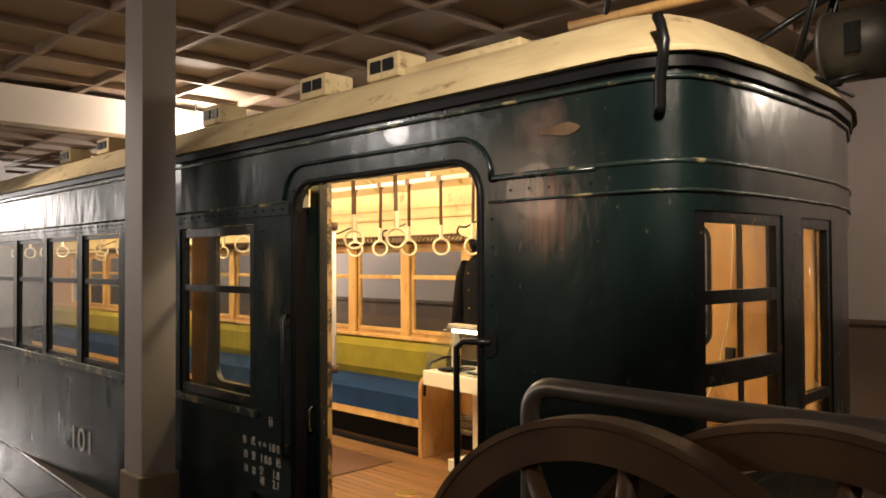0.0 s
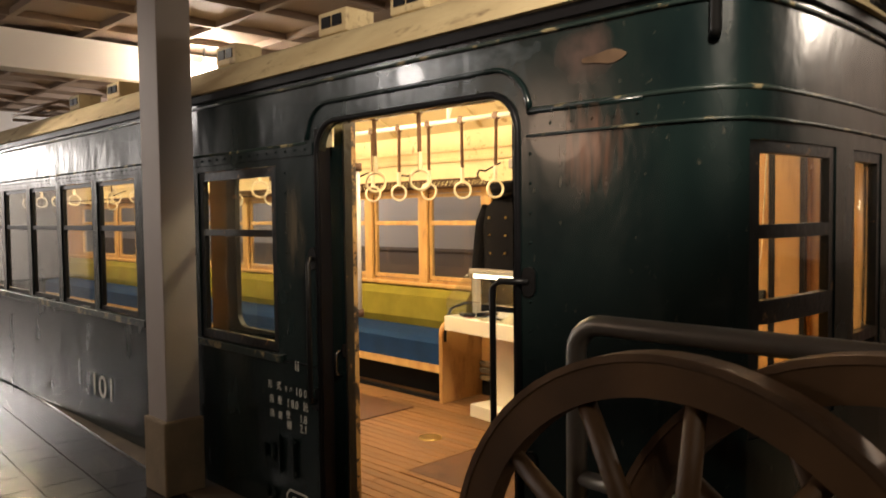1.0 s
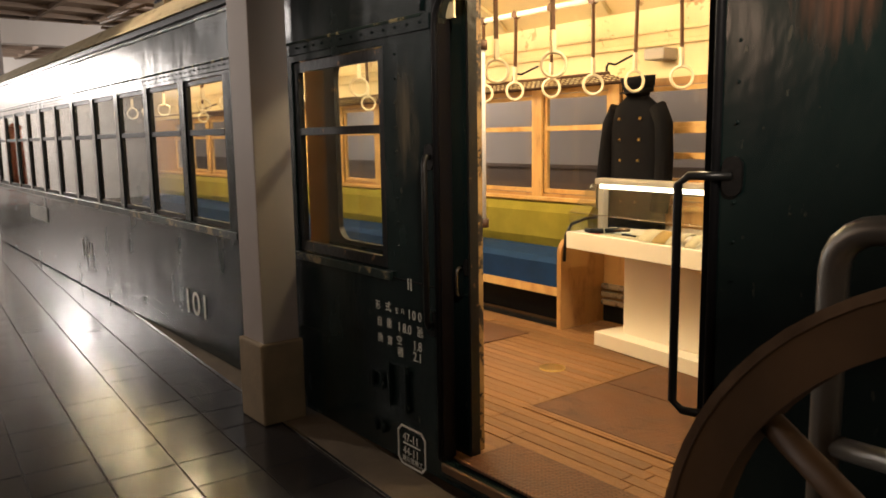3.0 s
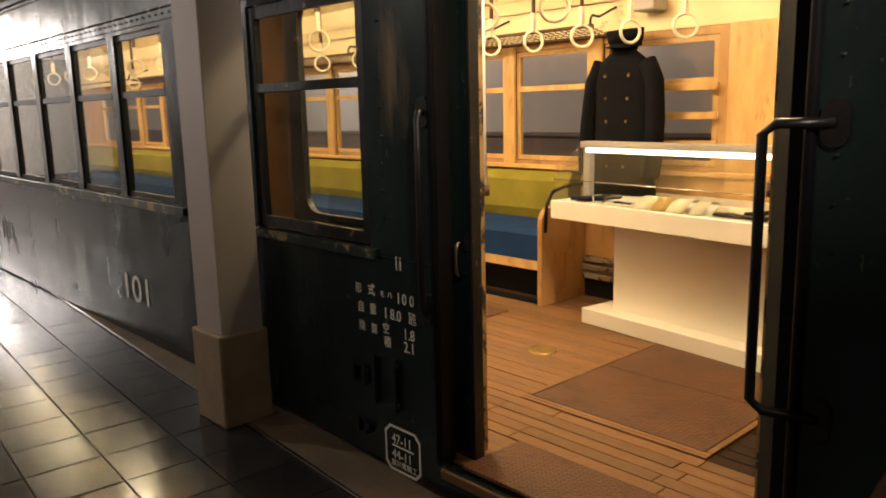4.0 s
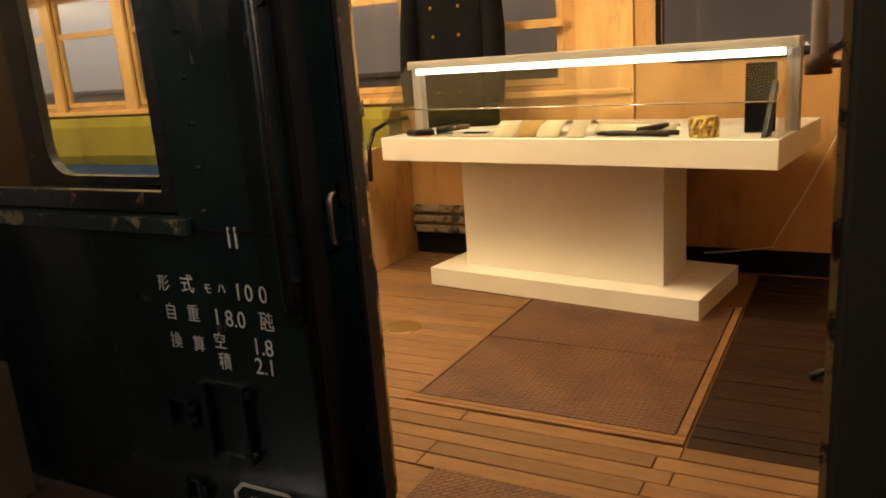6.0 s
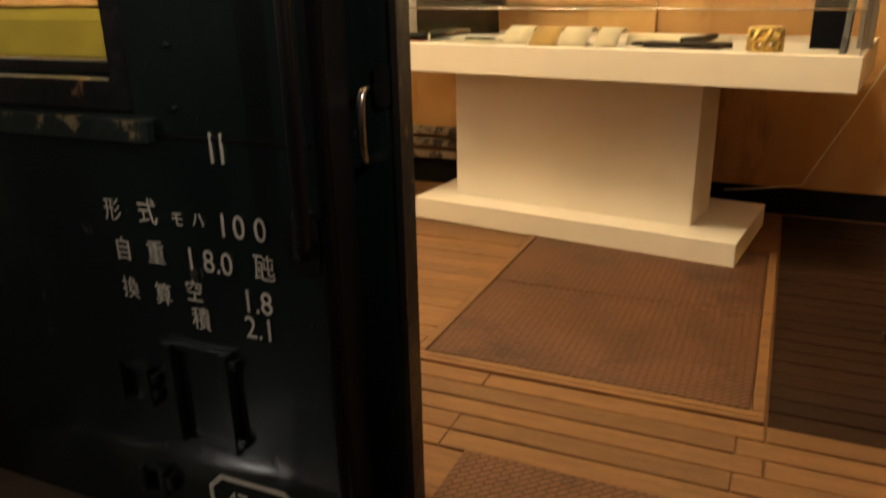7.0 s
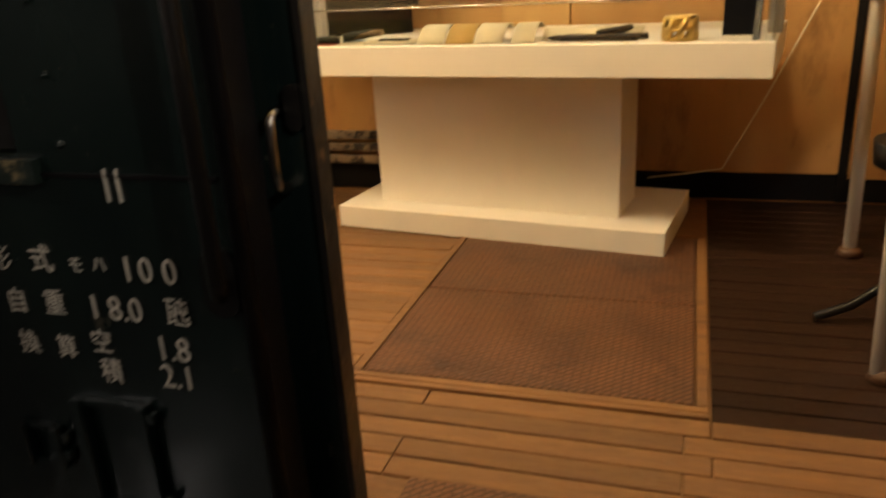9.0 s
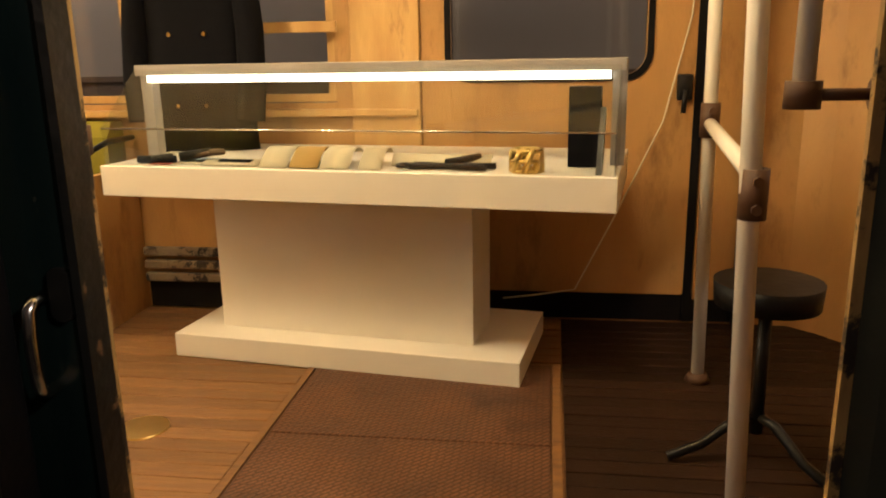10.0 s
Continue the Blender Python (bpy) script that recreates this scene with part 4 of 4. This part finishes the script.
# ---------------------------------------------------------------- wheels and rail
def wheel(x, y, R):
    zc = FLOOR + R
    w = thing("wooden_wheel", "large dark wooden cart wheel with an iron tyre", "wheel", "cart wheels")
    for name, r0, r1, h, m in (("tyre", R - 0.018, R, 0.035, RUST), ("felloe", R - 0.10, R - 0.018, 0.032, WHEELWOOD)):
        circ = lambda r: [(y + r * math.cos(k * math.tau / 64), zc + r * math.sin(k * math.tau / 64)) for k in range(64)]
        part(name, ring_prism(bmesh.new(), circ(r1), circ(r0), "x", x - h, x + h), m, w)
    hub = rod(bmesh.new(), (x - 0.14, y, zc), (x + 0.14, y, zc), 0.085, seg=24)
    part("hub", hub, WHEELWOOD, w)
    for k in range(12):
        a = k * math.tau / 12 + 0.1
        c, s = math.cos(a), math.sin(a)
        part("spoke", rod(bmesh.new(), (x, y + 0.07 * c, zc + 0.07 * s), (x, y + (R - 0.09) * c, zc + (R - 0.09) * s), 0.03, 0.024, 10), WHEELWOOD, w)
    return w


wheel(-0.69, 3.50, 0.662)
wheel(-0.57, 3.07, 0.678)
rail = thing("guard_rail", "grey painted steel pipe guard rail", "railing")
pts = [(-0.30, 4.04, FLOOR), (-0.30, 4.04, 1.09)] + [(-0.30, 4.04 - 0.09 * (1 - math.cos(a)), 1.09 + 0.09 * math.sin(a)) for a in [k * math.pi / 10 for k in range(1, 6)]] + [(-0.30, 0.2, 1.18)]
part("top_pipe", pipe(bmesh.new(), pts, 0.032, 14), STEEL, rail)
part("lower_pipe", rod(bmesh.new(), (-0.30, 4.04, 0.70), (-0.30, 0.2, 0.70), 0.025), STEEL, rail)
part("post", rod(bmesh.new(), (-0.30, 0.2, FLOOR), (-0.30, 0.2, 1.18), 0.032), STEEL, rail)


# ---------------------------------------------------------------- lettering on the car
def lettering(text, y, z, height, name="lettering", x=-0.0035, wide=1.0):
    """Painted letters on the car's side; y and z give the lower left corner as read from outside."""
    cu = bpy.data.curves.new(name, "FONT")
    cu.body, cu.size, cu.extrude, cu.resolution_u = text, height * 1.38, 0.0008, 3
    ob = new(name, cu)
    bpy.context.view_layer.update()
    me = bpy.data.meshes.new_from_object(ob.evaluated_get(bpy.context.evaluated_depsgraph_get()))
    bpy.data.objects.remove(ob)
    me.materials.clear()
    me.materials.append(LETTER)
    me.transform(Matrix(((0, 0, -1, x), (-wide, 0, 0, y), (0, 1, 0, z), (0, 0, 0, 1))))
    me.update()
    ob = new(name, me)
    ob.parent = tram
    return ob


for text, y, z, h in (("\u5f62", 6.345, 0.533, 0.036), ("\u5f0f", 6.258, 0.535, 0.040), ("\u30e2", 6.175, 0.536, 0.024), ("\u30cf", 6.125, 0.540, 0.024), ("1", 6.068, 0.525, 0.047), ("0", 6.032, 0.525, 0.047), ("0", 5.985, 0.525, 0.047),
                      ("\u81ea", 6.335, 0.452, 0.038), ("\u91cd", 6.250, 0.454, 0.038), ("1", 6.155, 0.450, 0.047), ("8.0", 6.112, 0.450, 0.047), ("\u74f2", 5.995, 0.455, 0.040),
                      ("\u63db", 6.330, 0.360, 0.036), ("\u7b97", 6.245, 0.358, 0.036), ("\u7a7a", 6.165, 0.376, 0.036), ("1.8", 6.030, 0.372, 0.047),
                      ("\u7a4d", 6.158, 0.312, 0.038), ("2.1", 6.030, 0.312, 0.047)):
    lettering(text, 6.30 + (y - 0.018 - 6.327) * 0.945, 0.415 + (z + (0.015 if z < 0.4 else 0.004) + (0.006 if z < 0.33 else 0) - 0.356) * 0.96, h * 0.95, wide=0.9)
lettering("47-11", 6.098, -0.008, 0.042, wide=0.92)
lettering("44-11", 6.098, -0.073, 0.042, wide=0.92)
part("rule", bx(-0.0045, -0.001, 5.965, 6.095, -0.022, -0.016), LETTER, tram)
for k, ch in enumerate("\u65ed\u5ddd\u96fb\u6a5f\u5de5"):
    lettering(ch, 6.104 - k * 0.032, -0.104, 0.022)
oc = lambda y0, y1, z0, z1, c: [(y0 + c, z0), (y1 - c, z0), (y1, z0 + c), (y1, z1 - c), (y1 - c, z1), (y0 + c, z1), (y0, z1 - c), (y0, z0 + c)]
part("plate_border", ring_prism(bmesh.new(), oc(5.922, 6.140, -0.128, 0.066, 0.030), oc(5.931, 6.131, -0.119, 0.057, 0.027), "x", -0.0045, -0.001), LETTER, tram, "white painted octagonal border")
lettering("101", 8.93, 0.135, 0.185, wide=1.30)
lettering("101", 11.95, 0.22, 0.185, wide=1.30)
for k in (0, 1):
    part("chalk_mark", bx(-0.0045, -0.001, 6.028 - k * 0.022, 6.032 - k * 0.022, 0.712, 0.764), LETTER, tram)
part("panel_seam", bx(-0.004, -0.001, 5.835, 6.15, 0.750, 0.756), BLACK, tram)
part("sign_plate", bx(-0.012, -0.001, 13.5, 14.5, 0.45, 0.62), LETTER, tram, "small white sign plate")
# iron brackets on the lower panel
for y0, y1, z0, z1, w in ((6.04, 6.195, 0.135, 0.352, 0.022), (6.24, 6.335, 0.20, 0.285, 0.02), (6.245, 6.315, -0.02, 0.045, 0.016)):
    g = part("slot_frame", bx(-0.022, -0.001, y1 - w, y1, z0, z1, bevel=0.003), GREEN, tram)
    part("side_bar", bx(-0.022, -0.001, y0, y0 + w, z0, z1, bevel=0.003), GREEN, g)
    part("lower_bar", bx(-0.014, -0.001, y0 + w, y1 - w, z0, z0 + w * 0.6), GREEN, g)
    part("upper_bar", bx(-0.014, -0.001, y0 + w, y1 - w, z1 - w * 0.5, z1), GREEN, g)
    for z in (z0 + 0.02, z1 - 0.03):
        part("lug", bx(-0.02, -0.001, y0 - 0.018, y0, z, z + 0.02, bevel=0.003), GREEN, g)
part("hinge_lug", bx(-0.018, -0.001, 5.845, 5.875, 0.56, 0.645, bevel=0.006), GREEN, tram)
# torn patch in the sheet above the doorway
torn = [(4.135 + 0.09 * math.cos(a), 2.045 + 0.020 * math.sin(a) * (1 + 0.3 * math.cos(3 * a))) for a in [k * math.tau / 18 for k in range(18)]]
part("torn_patch", prism(bmesh.new(), torn, "x", -0.005, 0.001), RUST, tram, "torn rusty patch in the sheet steel")
# rivets
rv = bmesh.new()
spots = [(7.25 + 0.085 * k, 1.855) for k in range(112)] + [(6.10, 0.80 + 0.105 * k) for k in range(10)] + [(5.90 + 0.09 * k, 1.855) for k in range(13)] + [(4.00 + 0.09 * k, 1.845) for k in range(5)]
spots += [(4.46, 0.2 + 0.11 * k) for k in range(15)] + [(7.25 + 0.17 * k, 0.73) for k in range(56)] + [(4.0 + 0.16 * k, 2.17) for k in range(80)]
for y, z in spots:
    x = -0.009 if 1.82 < z < 1.89 else -0.001
    bmesh.ops.create_cone(rv, cap_ends=True, segments=6, radius1=0.007, radius2=0.003, depth=0.007, matrix=Matrix.Translation((x - 0.003, y, z)) @ Matrix.Rotation(radians(-90), 4, "Y"))
tagged(part("rivets", rv, GREEN, tram), kind="stuff")

# ---------------------------------------------------------------- roof fittings
part("corner_strap", pipe(bmesh.new(), [(0.025, 3.755, 2.055), (0.016, 3.746, 2.075), (0.014, 3.744, 2.17), (-0.012, 3.720, 2.22), (-0.020, 3.710, 2.275), (0.010, 3.740, 2.345), (0.035, 3.765, 2.375)], 0.019, 8), IRON, tram, "black iron strap over the roof corner")
part("roof_board", bx(0.40, 0.50, 4.64, 5.60, 2.50, 2.575, bevel=0.01), ROOF, tram, "flaking cream roof board")
for y in (5.40, 6.02, 7.2, 9.1, 10.0):
    v = part("roof_vent", bx(0.36, 0.56, y, y + 0.26, 2.53, 2.66, bevel=0.012), ROOF, tram, "cream roof ventilator")
    part("louvre", bx(0.352, 0.36, y + 0.04, y + 0.12, 2.57, 2.63), BLACK, v)
    part("louvre", bx(0.352, 0.36, y + 0.14, y + 0.22, 2.57, 2.63), BLACK, v)
DRUM = material("weathered_grey_drum", (0.10, 0.095, 0.08), 0.45, 0.4, second=(0.06, 0.055, 0.045), scale=6, bump=0.2)
head = part("headlamp", rod(bmesh.new(), (1.22, 3.36, 2.445), (1.22, 3.06, 2.445), 0.15, 0.155, 32), DRUM, tram, "weathered grey drum headlamp")
head.location = (0.05, 0.29, 0.035)
part("rim", torus(bmesh.new(), (1.22, 3.06, 2.445), 0.155, 0.014, "y"), DRUM, head)
part("back_rim", torus(bmesh.new(), (1.22, 3.35, 2.445), 0.15, 0.010, "y"), DRUM, head)
part("lens", rod(bmesh.new(), (1.22, 3.075, 2.445), (1.22, 3.055, 2.445), 0.145, seg=28), CHROME, head)
part("hinge", bx(1.055, 1.072, 3.18, 3.24, 2.38, 2.50), IRON, head)
part("carry_handle", pipe(bmesh.new(), [(1.22, 3.32, 2.595), (1.22, 3.31, 2.65), (1.22, 3.15, 2.65), (1.22, 3.14, 2.60)], 0.008), IRON, head)
part("stand", rod(rod(rod(rod(bmesh.new(), (1.22, 3.3, 2.30), (1.22, 3.50, 2.26), 0.018), (1.1, 3.35, 2.28), (1.04, 3.38, 2.08), 0.012), (1.0, 3.33, 2.28), (1.45, 3.33, 2.28), 0.012), (1.12, 3.18, 2.30), (1.12, 3.42, 2.27), 0.012), IRON, head)
troll = thing("trolley_gear", "pale weathered trolley pole and iron frame on the tram roof", "trolley pole")
troll.location = (0.05, 0.25, 0.0)
part("pole", rod(bmesh.new(), (0.95, 4.55, 2.78), (1.3, 2.95, 2.86), 0.025), PALEWOOD, troll)
part("hook", pipe(bmesh.new(), [(0.98, 4.35, 2.80), (0.98, 4.33, 2.92), (0.99, 4.25, 2.97), (1.0, 4.15, 2.94)], 0.014), IRON, troll)
for q in (((1.25, 3.55, 2.42), (1.22, 3.45, 2.72), (1.2, 3.40, 3.0)), ((1.4, 3.62, 2.45), (1.36, 3.45, 2.62), (1.3, 3.35, 2.85)), ((1.1, 3.75, 2.5), (1.25, 3.5, 2.68), (1.4, 3.3, 2.82))):
    part("strut", pipe(bmesh.new(), q, 0.016), IRON, troll)
part("coupling", rod(bmesh.new(), (1.22, 3.36, 2.74), (1.38, 3.32, 2.80), 0.04), IRON, troll)
pan = thing("pantograph", "folded rusty pantograph frame on the tram roof", "pantograph")
for z, x0, x1 in ((2.78, 0.75, 1.65), (2.86, 0.85, 1.55)):
    for y in (12.0, 13.4):
        part("cross_tube", rod(bmesh.new(), (x0, y, z), (x1, y, z), 0.018), RUST, pan)
    for x in (x0, x1):
        part("arm", rod(bmesh.new(), (x, 12.0, z), (x, 13.4, z + 0.05), 0.016), RUST, pan)
part("insulator_base", bx(0.8, 1.6, 12.1, 13.3, 2.62, 2.70), RUST, pan)


# ---------------------------------------------------------------- hall fittings
def spotlight(x, y, z, tx, ty, tz):
    g = thing("spotlight", "small bright track spotlight under the ceiling", "spotlight", "spotlights")
    m = look((x, y, z), (tx, ty, tz))
    b = rod(bmesh.new(), (0, 0, 0.02), (0, 0, 0.14), 0.045, 0.03, 16)
    o = part("housing", b, IRON, g)
    o.matrix_basis = m
    o = part("bulb", rod(bmesh.new(), (0, 0, 0.012), (0, 0, 0.022), 0.04, seg=16), BULB, g)
    o.matrix_basis = m
    part("stem", rod(bmesh.new(), (x, y, z + 0.05), (x, y, ROOFZ), 0.01), IRON, g)


spotlight(2.36, 11.45, 3.38, 0.0, 8.0, 1.8)
spotlight(2.55, 11.35, 3.42, 3.5, 14.0, 1.8)
spotlight(-1.3, 9.7, 3.42, 0.0, 8.8, 1.9)
pb = thing("orange_bollard", "orange painted round post on a tan concrete base", "post")
part("post", rod(bmesh.new(), (-0.75, 20.0, 0.26), (-0.75, 20.0, 1.72), 0.15, 0.12, 28), ORANGE, pb)
part("cap", rod(bmesh.new(), (-0.75, 20.0, 1.72), (-0.75, 20.0, 1.80), 0.14, 0.05, 28), ORANGE, pb)
part("base", rod(bmesh.new(), (-0.75, 20.0, FLOOR), (-0.75, 20.0, 0.26), 0.28, 0.24, 28), CONCRETE, pb)
fence = thing("barrier_rail", "grey steel barrier rail at the end of the walkway", "railing")
for z in (0.3, 0.65, 1.0):
    part("rail", rod(bmesh.new(), (-0.55, 21.5, z), (0.6, 21.5, z), 0.02), STEEL, fence)
for x in (-0.55, -0.1, 0.35):
    part("post", rod(bmesh.new(), (x, 21.5, FLOOR - 0.9 if x > -0.3 else FLOOR), (x, 21.5, 1.0), 0.02), STEEL, fence)

# ---------------------------------------------------------------- floor pieces, last
board_mesh = {}


def piece(name, size, mat, place, parent):
    key = (name, size, mat.name)
    if key not in board_mesh:
        board_mesh[key] = mesh_of(name, bx(-size[0] / 2, size[0] / 2, -size[1] / 2, size[1] / 2, -size[2], 0, bevel=0.0006 if name == "floor_tile" else 0.0025), mat)
    ob = new(name, board_mesh[key])
    ob.location = place
    ob.parent = parent
    return ob


rb = random.Random(8)
BW = 0.0708
for k in range(30):
    x = 0.352 + BW * (k + 0.5)
    cuts = [4.0, 5.108 + (0.06 if k % 2 else 0.0) if x < 0.70 else 5.108, 6.038 + (0.0 if x > 0.70 else rb.choice((-0.25, 0.0))), 7.3 + rb.uniform(-0.2, 0.4), 8.9 + rb.uniform(-0.3, 0.5)]
    for n, (a, b) in enumerate(zip(cuts, cuts[1:])):
        if n == 1 and 0.70 < x < 1.95:
            continue
        # boards on the cab side take the colour with shade in it
        m = SHADEDBOARD if n == 0 and x > 0.72 else BOARD
        L = round(b - a - 0.005, 2)
        piece("floor_board", (BW - 0.004, L, 0.008), m, (x, (a + b) / 2, rb.uniform(-0.003, -0.0005) - 0.001), deck)

floor_ob = walk_floor
T = 0.305
for i in range(6):
    for j in range(48):
        x, y = -0.012 - T * (i + 0.5), -1.7 + T * (j + 0.5)
        piece("floor_tile", (T - 0.007, T - 0.007, 0.010), TILE, (x, y, FLOOR + rb.uniform(-0.0008, 0.0008)), floor_ob)
rest = bmesh.new()
for i in range(21):
    for j in range(-24, 72):
        if i < 6 and 0 <= j < 48:
            continue
        x0, y0 = -0.012 - T * (i + 1), -1.7 + T * j
        box(rest, x0 + 0.0035, x0 + T - 0.0035, y0 + 0.0035, y0 + T - 0.0035, FLOOR - 0.008, FLOOR)
tagged(part("floor_tiles", rest, TILE, floor_ob), kind="stuff")
